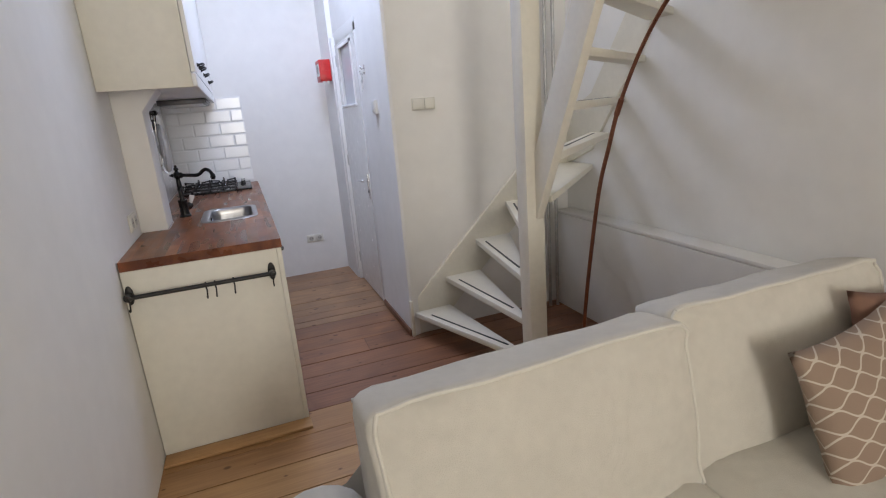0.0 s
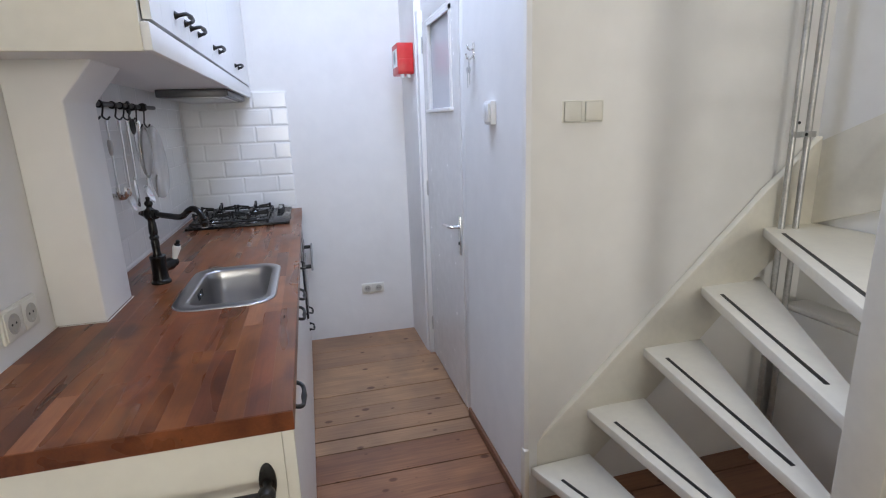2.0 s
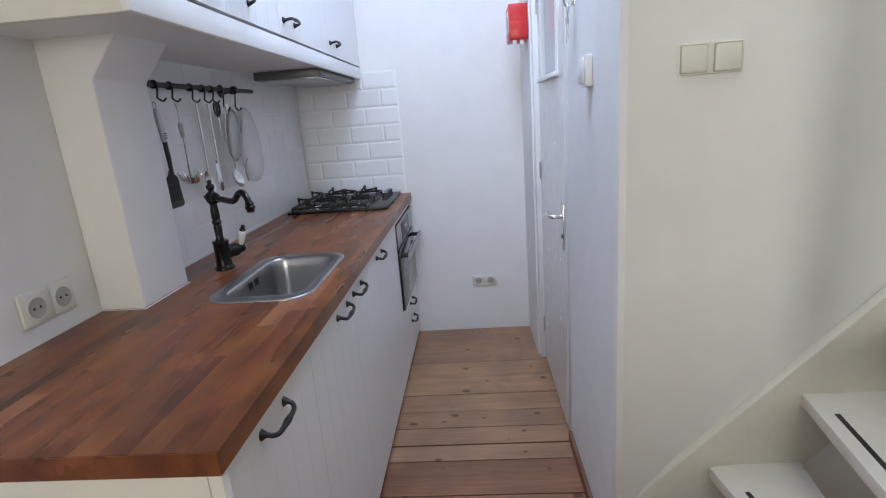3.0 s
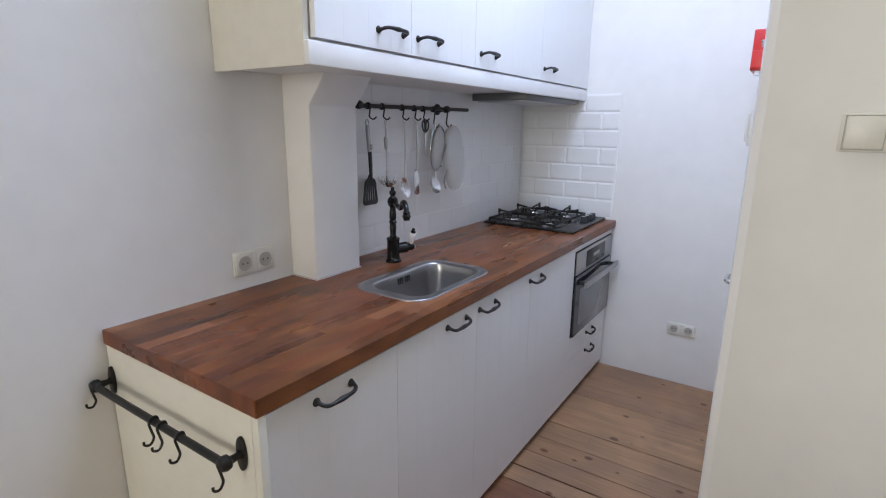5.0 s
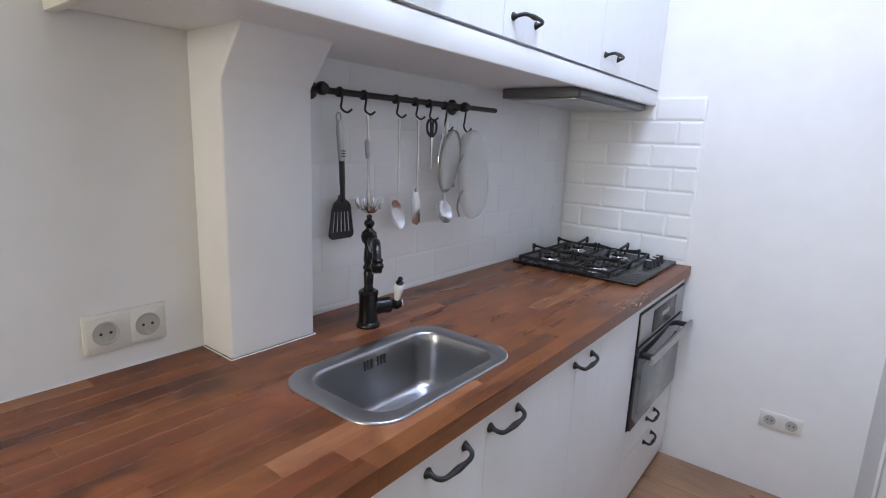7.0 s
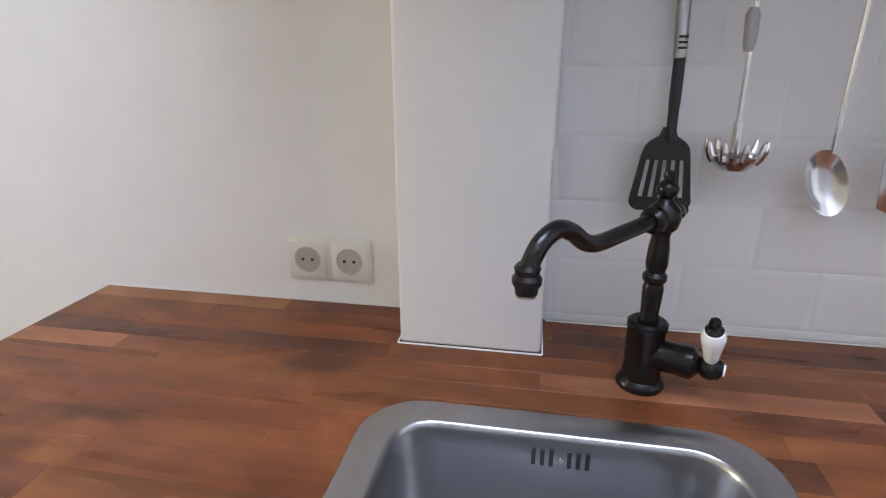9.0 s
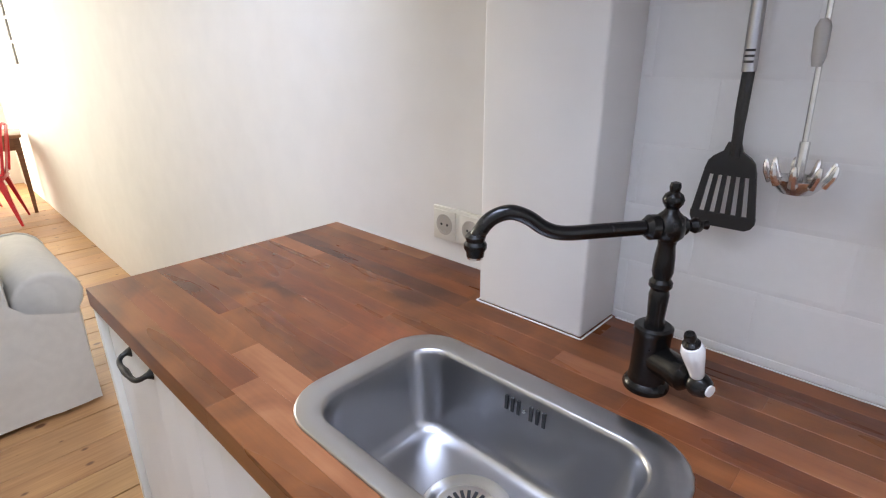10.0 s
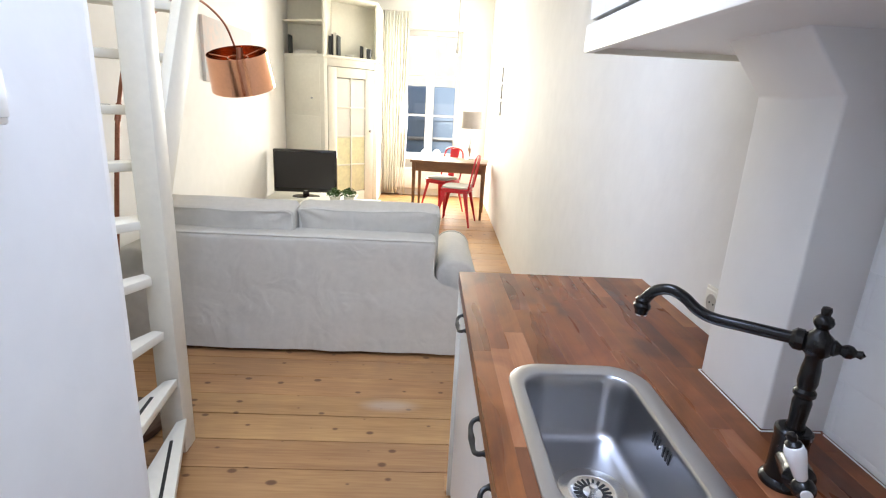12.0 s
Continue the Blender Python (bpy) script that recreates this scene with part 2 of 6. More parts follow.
PLASTER = mat("white_plaster", (0.84, 0.83, 0.805), 0.75, vary=0.045, scale=1.6, bump=0.35, bscale=9, bdist=0.006)
CEIL = mat("ceiling_paint", (0.82, 0.81, 0.79), 0.8, vary=0.03, scale=1.5, bump=0.2, bscale=20)
PAINT = mat("white_gloss_paint", (0.80, 0.795, 0.775), 0.42, vary=0.04, scale=5, bump=0.15, bscale=14, bdist=0.003)
DOORP = mat("white_door_enamel", (0.79, 0.785, 0.765), 0.24, vary=0.05, scale=3, bump=0.12, bscale=7, bdist=0.003)
STAIRP = mat("cream_stair_paint", (0.75, 0.715, 0.62), 0.45, vary=0.06, scale=6, bump=0.2, bscale=12, bdist=0.003)
CABINET = mat("cabinet_foil", (0.84, 0.835, 0.815), 0.38, vary=0.02, scale=4)
CREAMC = mat("cream_panel", (0.78, 0.755, 0.665), 0.45, vary=0.06, scale=4)
TILE = mat("white_tile", (0.84, 0.84, 0.825), 0.17, vary=0.02, scale=12, bump=0.12, bscale=18, rnd=0.02, bdist=0.003)
GROUT = mat("grout", (0.82, 0.815, 0.80), 0.85, vary=0.06, scale=30, bump=0.3)
FLOORW = wood_mat("floor_pine", (0.50, 0.290, 0.125), (0.32, 0.160, 0.065), 0.40, 0.10, True, 14, 0.004, patch=0.45, tint=(0.30, 0.165, 0.085), scuff=(-0.30, 1.41))
FLOORK = wood_mat("worn_floor_pine", (0.47, 0.275, 0.145), (0.28, 0.150, 0.078), 0.46, 0.09, True, 16, 0.002, patch=0.7, tint=(0.19, 0.118, 0.080))
FLOORR = wood_mat("reddish_floor_pine", (0.36, 0.170, 0.085), (0.19, 0.082, 0.043), 0.40, 0.12, True, 16, 0.004, patch=0.7, tint=(0.14, 0.068, 0.045))
PLINTH = wood_mat("raw_pine", (0.52, 0.31, 0.14), (0.38, 0.20, 0.085), 0.55, 0.05, False, 18)
WORN = wood_mat("worn_red_pine", (0.26, 0.125, 0.065), (0.15, 0.065, 0.035), 0.55, 0.05, False, 18)
STAVE = walnut_mat("walnut_stave", (0.250, 0.081, 0.027), (0.166, 0.052, 0.018), (0.088, 0.026, 0.011))
STAVEP = walnut_mat("pale_walnut_stave", (0.350, 0.150, 0.065), (0.245, 0.093, 0.037), (0.155, 0.054, 0.021))
STAVED = walnut_mat("dark_walnut_stave", (0.175, 0.058, 0.025), (0.115, 0.037, 0.016), (0.050, 0.018, 0.010))
TABLEW = wood_mat("table_oak", (0.26, 0.13, 0.06), (0.15, 0.07, 0.03), 0.45, 0.1, False, 20)
STEEL = mat("brushed_steel", (0.42, 0.42, 0.43), 0.30, 1.0)
CHROME = mat("chrome", (0.70, 0.70, 0.70), 0.18, 1.0, vary=0.05, scale=30)
ZINC = mat("galvanised_pipe", (0.55, 0.55, 0.54), 0.36, 1.0, vary=0.25, scale=20)
BLACK = mat("black_iron", (0.022, 0.021, 0.02), 0.42, 0.3, vary=0.3, scale=25, bump=0.2, bscale=90)
TAPB = mat("oil_black_bronze", (0.010, 0.0095, 0.009), 0.25, 0.35, vary=0.1, scale=6, bump=0.05, bscale=60)
NYLON = mat("black_nylon", (0.018, 0.018, 0.018), 0.45, vary=0.2, scale=20)
ENAMEL = mat("black_enamel", (0.010, 0.010, 0.011), 0.26, vary=0.2, scale=10, spec=0.32)
OVENG = mat("dark_oven_glass", (0.03, 0.032, 0.035), 0.06, vary=0.1, scale=10, spec=0.9)
PORC = mat("porcelain", (0.85, 0.85, 0.83), 0.1)
PLAST = mat("cream_plastic", (0.74, 0.725, 0.655), 0.35, vary=0.03, scale=20)
# cream plastic darkened: the shade of wells and gaps is in the colour
SHADEDP = mat("shaded_recess_plastic", (0.46, 0.445, 0.40), 0.4, vary=0.03, scale=20)
WPLAST = mat("white_plastic", (0.80, 0.80, 0.78), 0.35, vary=0.03, scale=20)
DARKSLOT = mat("dark_slot", (0.02, 0.02, 0.02), 0.6)
RED = mat("red_metal_box", (0.62, 0.03, 0.03), 0.32, vary=0.08, scale=10)
LINEN = mat("cream_slipcover", (0.62, 0.595, 0.54), 0.95, vary=0.07, scale=5, bump=0.6, bscale=420, spec=0.1)
PIPING = mat("slipcover_piping", (0.66, 0.64, 0.585), 0.95, bump=0.5, bscale=400, spec=0.1)
COPPER = mat("polished_copper", (0.83, 0.44, 0.28), 0.16, 1.0, vary=0.08, scale=14)
ROD = mat("aged_copper_rod", (0.27, 0.115, 0.075), 0.3, 1.0, vary=0.2, scale=30)
DARKBASE = mat("dark_lamp_base", (0.10, 0.06, 0.045), 0.32, 0.6, vary=0.2, scale=12)
CREAMW = mat("cream_woodwork", (0.85, 0.825, 0.72), 0.5, vary=0.05, scale=5, bump=0.1, bscale=20)
PALEG = mat("white_backed_glass", (0.84, 0.83, 0.78), 0.12, vary=0.03, scale=5)
YELLOWP = mat("pale_yellow_pane", (0.85, 0.81, 0.53), 0.9, vary=0.15, scale=4)
REDM = mat("red_painted_steel", (0.60, 0.02, 0.035), 0.32, vary=0.1, scale=20)
SEATPAD = mat("pale_seat_pad", (0.62, 0.64, 0.60), 0.9, vary=0.1, scale=20, bump=0.3)
TVB = mat("glossy_black_plastic", (0.012, 0.012, 0.013), 0.2, vary=0.1, scale=10)
SCREEN = mat("lcd_screen", (0.022, 0.022, 0.024), 0.3)
GREEN = mat("plant_green", (0.07, 0.16, 0.03), 0.6, vary=0.5, scale=30, rnd=0.2)
SHADEC = mat("beige_lampshade", (0.52, 0.48, 0.45), 0.9, vary=0.06, scale=30, bump=0.3, bscale=300)
PICTURE = mat("pink_canvas", (0.74, 0.62, 0.58), 0.85, vary=0.18, scale=3.5, dark=(0.62, 0.64, 0.65))
GREYP = mat("grey_print", (0.40, 0.40, 0.40), 0.6, vary=0.6, scale=9)
BOOKW = mat("pale_book", (0.68, 0.66, 0.60), 0.7, vary=0.1, scale=30)
BOOKD = mat("dark_book", (0.05, 0.055, 0.06), 0.6, vary=0.3, scale=30)
RUGM = mat("pale_grey_rug", (0.55, 0.56, 0.52), 0.98, vary=0.12, scale=8, bump=0.8, bscale=300)
SHEER = mat("sheer_curtain", (0.82, 0.80, 0.74), 0.95, vary=0.04, scale=6)
ASPH = mat("street_brick", (0.16, 0.12, 0.10), 0.9, vary=0.3, scale=4, bump=0.5, bscale=20)
FACADE = mat("far_facade", (0.62, 0.60, 0.56), 0.9, vary=0.25, scale=3, bump=0.4, bscale=14)
# outdoor glass, lightened so its colour carries the haze at the window
FARGLASS = mat("haze_paled_glass", (0.34, 0.41, 0.52), 0.08, spec=0.8)
BAGM = mat("clear_bag_film", (0.72, 0.73, 0.73), 0.35, vary=0.05, scale=20, bump=0.7, bscale=26, bdist=0.01)


def folds(m, scale, depth, stretch=(1, 1, 1)):
    """Soft creases over the fine relief of a cloth."""
    n, l = m.node_tree.nodes, m.node_tree.links
    b = n["Principled BSDF"]
    tc, mp, ns, bp = n.new("ShaderNodeTexCoord"), n.new("ShaderNodeMapping"), n.new("ShaderNodeTexNoise"), n.new("ShaderNodeBump")
    mp.inputs["Scale"].default_value = stretch
    ns.inputs["Scale"].default_value, ns.inputs["Detail"].default_value, ns.inputs["Distortion"].default_value = scale, 2, 1.6
    bp.inputs["Strength"].default_value, bp.inputs["Distance"].default_value = 0.8, depth
    old = b.inputs["Normal"].links[0].from_socket
    l.new(tc.outputs["Object"], mp.inputs[0])
    l.new(mp.outputs[0], ns.inputs[0])
    l.new(ns.outputs[0], bp.inputs["Height"])
    l.new(old, bp.inputs["Normal"])
    l.new(bp.outputs[0], b.inputs["Normal"])


folds(LINEN, 4.5, 0.009, (1, 1, 0.9))

GLASS = bpy.data.materials.new("window_glass")
GLASS.use_nodes = True
GLASS.node_tree.nodes["Principled BSDF"].inputs["Transmission Weight"].default_value = 1.0
GLASS.node_tree.nodes["Principled BSDF"].inputs["Roughness"].default_value = 0.0
GLASS.node_tree.nodes["Principled BSDF"].inputs["IOR"].default_value = 1.1
FROST = bpy.data.materials.new("frosted_glass")
FROST.use_nodes = True
FROST.node_tree.nodes["Principled BSDF"].inputs["Base Color"].default_value = (0.56, 0.57, 0.60, 1)
FROST.node_tree.nodes["Principled BSDF"].inputs["Roughness"].default_value = 0.25
BAGM.node_tree.nodes["Principled BSDF"].inputs["Alpha"].default_value = 0.38


def trellis_mat():
    """Brown cloth with a pale wavy trellis woven in."""
    m = bpy.data.materials.new("brown_trellis_cloth")
    m.use_nodes = True
    n, l = m.node_tree.nodes, m.node_tree.links
    tc, sp = n.new("ShaderNodeTexCoord"), n.new("ShaderNodeSeparateXYZ")
    l.new(tc.outputs["Object"], sp.inputs[0])

    def op(kind, a, b=None):
        k = n.new("ShaderNodeMath")
        k.operation = kind
        for i, v in enumerate((a, b)):
            if v is None:
                continue
            if isinstance(v, (int, float)):
                k.inputs[i].default_value = v
            else:
                l.new(v, k.inputs[i])
        return k.outputs[0]

    w = op("MULTIPLY", op("SINE", op("MULTIPLY", sp.outputs[0], 2 * math.pi / 0.100)), 0.22)
    lines = []
    for s in (1, -1):
        u = op("ADD", op("ADD", op("MULTIPLY", sp.outputs[2], 1 / 0.062), 0.25 * s), op("MULTIPLY", w, s))
        fr = op("FRACT", u)
        lines.append(op("LESS_THAN", op("ABSOLUTE", op("SUBTRACT", fr, 0.5)), 0.045))
    fac = op("MAXIMUM", lines[0], lines[1])
    mix = n.new("ShaderNodeMixRGB")
    mix.inputs[1].default_value, mix.inputs[2].default_value = (0.29, 0.21, 0.160, 1), (0.54, 0.48, 0.41, 1)
    l.new(fac, mix.inputs[0])
    l.new(mix.outputs[0], n["Principled BSDF"].inputs["Base Color"])
    n["Principled BSDF"].inputs["Roughness"].default_value = 0.9
    bn, bp = n.new("ShaderNodeTexNoise"), n.new("ShaderNodeBump")
    bn.inputs["Scale"].default_value = 350
    bp.inputs["Strength"].default_value, bp.inputs["Distance"].default_value = 0.5, 0.002
    l.new(tc.outputs["Object"], bn.inputs[0])
    l.new(bn.outputs[0], bp.inputs["Height"])
    l.new(bp.outputs[0], n["Principled BSDF"].inputs["Normal"])
    return m


TRELLIS = trellis_mat()
BROWNC = mat("plain_brown_cloth", (0.22, 0.12, 0.085), 0.9, vary=0.12, scale=8, bump=0.5, bscale=350)

# ---- mesh helpers ----
PLACED = {}


def thing(name, x=0.0, y=0.0, z=0.0, label="", category="", group="", kind=""):
    ob = new(name)
    ob.location = (x, y, z)
    PLACED[ob] = Matrix.Translation((x, y, z))
    return tagged(ob, label, category, group, kind)


def part(name, bm, material, parent=None, label="", smooth=35):
    """Links a bmesh, given in world coordinates, as one mesh object under a thing or a part."""
    inv = PLACED[parent].inverted() if parent else Matrix()
    bmesh.ops.transform(bm, matrix=inv, verts=bm.verts)
    bmesh.ops.recalc_face_normals(bm, faces=bm.faces)
    me = bpy.data.meshes.new(name)
    bm.to_mesh(me)
    bm.free()
    if smooth:
        me.shade_smooth()
        me.set_sharp_from_angle(angle=radians(smooth))
    me.materials.append(material)
    ob = new(name, me)
    if parent:
        ob.parent = parent
        PLACED[ob] = PLACED[parent]
    else:
        PLACED[ob] = Matrix()
    return tagged(ob, label)


def box(x0, x1, y0, y1, z0, z1, bev=0.0, bm=None, seg=2):
    bm = bm or bmesh.new()
    vs = [bm.verts.new((x, y, z)) for x in (x0, x1) for y in (y0, y1) for z in (z0, z1)]
    quads = ((0, 1, 3, 2), (4, 6, 7, 5), (0, 4, 5, 1), (2, 3, 7, 6), (0, 2, 6, 4), (1, 5, 7, 3))
    fs = [bm.faces.new([vs[i] for i in q]) for q in quads]
    if bev:
        es = list({e for f in fs for e in f.edges})
        bmesh.ops.bevel(bm, geom=es, offset=bev, segments=seg, profile=0.5, affect="EDGES")
    return bm


def prism(pts, axis, a, b, bev=0.0, bm=None):
    """A polygon of 2D points drawn out along an axis from a to b."""
    bm = bm or bmesh.new()

    def at(p, h):
        q = list(p)
        q.insert("xyz".index(axis), h)
        return q

    lo, hi = [bm.verts.new(at(p, a)) for p in pts], [bm.verts.new(at(p, b)) for p in pts]
    fs = [bm.faces.new(lo), bm.faces.new(hi)]
    for i in range(len(pts)):
        j = (i + 1) % len(pts)
        fs.append(bm.faces.new((lo[i], lo[j], hi[j], hi[i])))
    bmesh.ops.recalc_face_normals(bm, faces=fs)
    if bev:
        bmesh.ops.bevel(bm, geom=list({e for f in fs for e in f.edges}), offset=bev, segments=2, profile=0.5, affect="EDGES")
    return bm


def tube(pts, r, seg=10, bm=None, cap=True):
    """A round bar along points; r is one radius or one for each point."""
    bm = bm or bmesh.new()
    pts = [Vector(p) for p in pts]
    rs = r if isinstance(r, (list, tuple)) else [r] * len(pts)
    up, rings = None, []
    for i, p in enumerate(pts):
        d = (pts[min(i + 1, len(pts) - 1)] - pts[max(i - 1, 0)]).normalized()
        if up is None:
            up = d.orthogonal().normalized()
        up = (up - d * up.dot(d)).normalized()
        side = d.cross(up)
        rings.append([bm.verts.new(p + rs[i] * (math.cos(a) * up + math.sin(a) * side))
                      for a in (2 * math.pi * k / seg for k in range(seg))])
    for a, b in zip(rings, rings[1:]):
        for k in range(seg):
            bm.faces.new((a[k], a[(k + 1) % seg], b[(k + 1) % seg], b[k]))
    if cap:
        bm.faces.new(rings[0])
        bm.faces.new(rings[-1])
    return bm


def curve(pts, n=8):
    """A smooth line through the points."""
    P = [Vector(p) for p in pts]
    out = []
    for i in range(len(P) - 1):
        a, b, c, d = P[max(i - 1, 0)], P[i], P[i + 1], P[min(i + 2, len(P) - 1)]
        for k in range(n):
            t = k / n
            out.append(0.5 * (2 * b + (c - a) * t + (2 * a - 5 * b + 4 * c - d) * t * t + (3 * b - a - 3 * c + d) * t ** 3))
    return out + [P[-1]]


def lathe(profile, m=None, seg=24, bm=None):
    """Turned shape: (radius, height) pairs round the local z axis, placed by m."""
    bm = bm or bmesh.new()
    m = m or Matrix()
    rings = []
    for r, h in profile:
        if r < 1e-5:
            rings.append([bm.verts.new(m @ Vector((0, 0, h)))])
        else:
            rings.append([bm.verts.new(m @ Vector((r * math.cos(a), r * math.sin(a), h)))
                          for a in (2 * math.pi * k / seg for k in range(seg))])
    for a, b in zip(rings, rings[1:]):
        for k in range(seg):
            q = [a[k % len(a)], a[(k + 1) % len(a)], b[(k + 1) % len(b)], b[k % len(b)]]
            q = list(dict.fromkeys(q))
            if len(q) > 2:
                bm.faces.new(q)
    for ring in (rings[0], rings[-1]):
        if len(ring) > 2:
            bm.faces.new(ring)
    return bm


def aim(p, q):
    """A pose at p whose z axis points to q."""
    d = Vector(q) - Vector(p)
    return Matrix.Translation(p) @ d.to_track_quat("Z", "Y").to_matrix().to_4x4()


def pad(cx, cy, cz, sx, sy, sz, n=5.0, puff=0.0, axis=1, wrinkle=0.006, cuts=11, m=None, seed=0.0):
    """A soft stuffed block with rounded edges, puffed along an axis and lightly creased."""
    bm = bmesh.new()
    bmesh.ops.create_cube(bm, size=2)
    bmesh.ops.subdivide_edges(bm, edges=bm.edges[:], cuts=cuts, use_grid_fill=True)
    half = Vector((sx, sy, sz)) / 2
    for v in bm.verts:
        p = v.co.copy()
        k = (abs(p.x) ** n + abs(p.y) ** n + abs(p.z) ** n) ** (-1 / n)
        q = p * k
        u = [q[i] for i in range(3) if i != axis]
        q[axis] *= 1 + puff * (1 - u[0] ** 2) * (1 - u[1] ** 2)
        w = Vector((q.x * half.x, q.y * half.y, q.z * half.z))
        d = w.normalized()
        crease = noise.noise(Vector((w.x * 3.0 + seed * 3, w.y * 4, w.z * 16 + 4 * w.x)))
        w += d * wrinkle * 0.7 * crease * min(1.0, 1.6 * max(abs(q.x), abs(q.z)) ** 3)
        w += d * wrinkle * (noise.noise(Vector((w.x * 7 + seed, w.y * 9, w.z * 7 - seed))) + 0.5 * noise.noise(w * 22))
        v.co = w
    bmesh.ops.transform(bm, matrix=Matrix.Translation((cx, cy, cz)) @ (m or Matrix()), verts=bm.verts)
    return bm

# ---- large structure ----
KX, EY, SY, RX, WY, CZ = 1.372, 2.485, 0.690, 2.60, -6.55, 3.0  # kitchen wall, end wall, stair wall, right wall, window wall, ceiling


def wall(name, bm, label, material=None, smooth=0):
    return tagged(part(name, bm, material or PLASTER, None, smooth=smooth), label, "wall", kind="structure")


def skew_wall(pts, z0, z1):
    return prism(pts, "z", z0, z1)


wall("wall_west", skew_wall([(0, EY), (0, -0.9), (-0.10, -5.2), (-0.13, WY - 0.3), (-0.4, WY - 0.3), (-0.4, EY)], -0.02, CZ),
     "uneven white plastered party wall behind the kitchen")
wall("wall_north", box(-0.4, RX + 0.3, EY, EY + 0.25, -0.02, 3.4), "white plastered wall at the end of the kitchen")
# kitchen side wall with the door opening
DY0, DY1, DZ = 1.285, 2.085, 2.0
kw = thing("wall_door_side", KX, 1.5, 0, "white plastered wall with a narrow painted door", "wall", kind="structure")
part("wall_part", prism([(KX + 0.004, SY - 0.05), (KX, SY - 0.03), (KX, DY0), (KX + 0.11, DY0), (KX + 0.11, SY), (KX + 0.02, SY - 0.055)], "z", -0.02, CZ), PLASTER, kw, smooth=0)
part("wall_part", prism([(KX - 0.038, DY1), (KX - 0.046, EY), (KX + 0.11, EY), (KX + 0.11, DY1)], "z", -0.02, CZ), PLASTER, kw, smooth=0)
part("wall_part", box(KX, KX + 0.11, DY0, DY1, DZ + 0.03, CZ), PLASTER, kw, smooth=0)
wall("wall_stair", prism([(KX + 0.02, SY - 0.055), (1.46, SY - 0.03), (1.56, SY - 0.012), (1.80, SY - 0.008), (RX + 0.02, SY), (RX + 0.02, SY + 0.15), (KX + 0.11, SY + 0.15), (KX + 0.11, SY)], "z", -0.02, 5.0),
     "cream white plastered wall beside the winding stair", smooth=40)
wall("wall_east", box(RX, RX + 0.25, WY - 0.3, SY + 0.15, -0.02, 5.0), "cream white plastered wall behind stair and sofa")
# street wall with the tall window opening
WX0, WX1, WZ0, WZ1 = 0.30, 1.22, 0.55, 2.46
ww = thing("wall_south", 1.2, WY, 0, "white plastered street wall with a tall window", "wall", kind="structure")
part("wall_part", box(-0.4, WX0, WY - 0.3, WY, -0.02, CZ), PLASTER, ww, smooth=0)
part("wall_part", box(WX1, RX + 0.25, WY - 0.3, WY, -0.02, CZ), PLASTER, ww, smooth=0)
part("wall_part", box(WX0, WX1, WY - 0.3, WY, -0.02, WZ0), PLASTER, ww, smooth=0)
part("wall_part", box(WX0, WX1, WY - 0.3, WY, WZ1, CZ), PLASTER, ww, smooth=0)
win = thing("window_1", (WX0 + WX1) / 2, WY - 0.15, WZ0, "tall white casement window to the street", "window", kind="structure")
part("window_sill", box(WX0 - 0.06, WX1 + 0.06, WY - 0.14, WY + 0.07, WZ0, WZ0 + 0.035, 0.006), PAINT, win)
wf = box(WX0, WX0 + 0.07, WY - 0.2, WY - 0.12, WZ0 + 0.035, WZ1)
box(WX1 - 0.07, WX1, WY - 0.2, WY - 0.12, WZ0 + 0.035, WZ1, bm=wf)
box(WX0 + 0.07, WX1 - 0.07, WY - 0.2, WY - 0.12, WZ1 - 0.07, WZ1, bm=wf)
box(WX0 + 0.07, WX1 - 0.07, WY - 0.2, WY - 0.12, WZ0 + 0.035, WZ0 + 0.10, bm=wf)
mx = (WX0 + WX1) / 2
box(mx - 0.06, mx + 0.06, WY - 0.2, WY - 0.12, WZ0 + 0.10, WZ1 - 0.07, bm=wf)
part("window_frame", wf, PAINT, win)
for xa, xb in ((WX0 + 0.07, mx - 0.06), (mx + 0.06, WX1 - 0.07)):
    za, zb = WZ0 + 0.10, WZ1 - 0.07
    for k in range(3):
        z0, z1 = za + (zb - za) * k / 3, za + (zb - za) * (k + 1) / 3
        if k:
            part("glazing_bar", box(xa, xb, WY - 0.185, WY - 0.145, z0 - 0.014, z0 + 0.014), PAINT, win)
        p = part("pane", box(xa, xb, WY - 0.168, WY - 0.163, z0 + 0.014, z1 - 0.014), GLASS, win, smooth=0)
        p.visible_shadow = False

# ceilings with the stair opening and the roof light over the kitchen
SK = (0.64, 1.36, 0.30, 1.62)
cl = box(-0.4, 1.72, WY - 0.3, SK[2], CZ, CZ + 0.2)
box(1.72, RX + 0.25, WY - 0.3, -1.75, CZ, CZ + 0.2, bm=cl)
box(-0.4, SK[0], SK[2], SK[3], CZ, CZ + 0.2, bm=cl)
box(SK[1], 1.72, SK[2], 0.84, CZ, CZ + 0.2, bm=cl)
box(SK[1], RX + 0.25, 0.84, SK[3], CZ, CZ + 0.2, bm=cl)
box(-0.4, RX + 0.25, SK[3], EY + 0.25, CZ, CZ + 0.2, bm=cl)
tagged(part("ceiling", cl, CEIL, None, smooth=0), "plain white plaster ceiling with a stair opening", "ceiling", kind="structure")
sh_ = box(SK[0] - 0.1, SK[0], SK[2] - 0.1, SK[3] + 0.1, CZ + 0.2, 3.7)
box(SK[1], SK[1] + 0.1, SK[2] - 0.1, SK[3] + 0.1, CZ + 0.2, 3.7, bm=sh_)
box(SK[0], SK[1], SK[2] - 0.1, SK[2], CZ + 0.2, 3.7, bm=sh_)
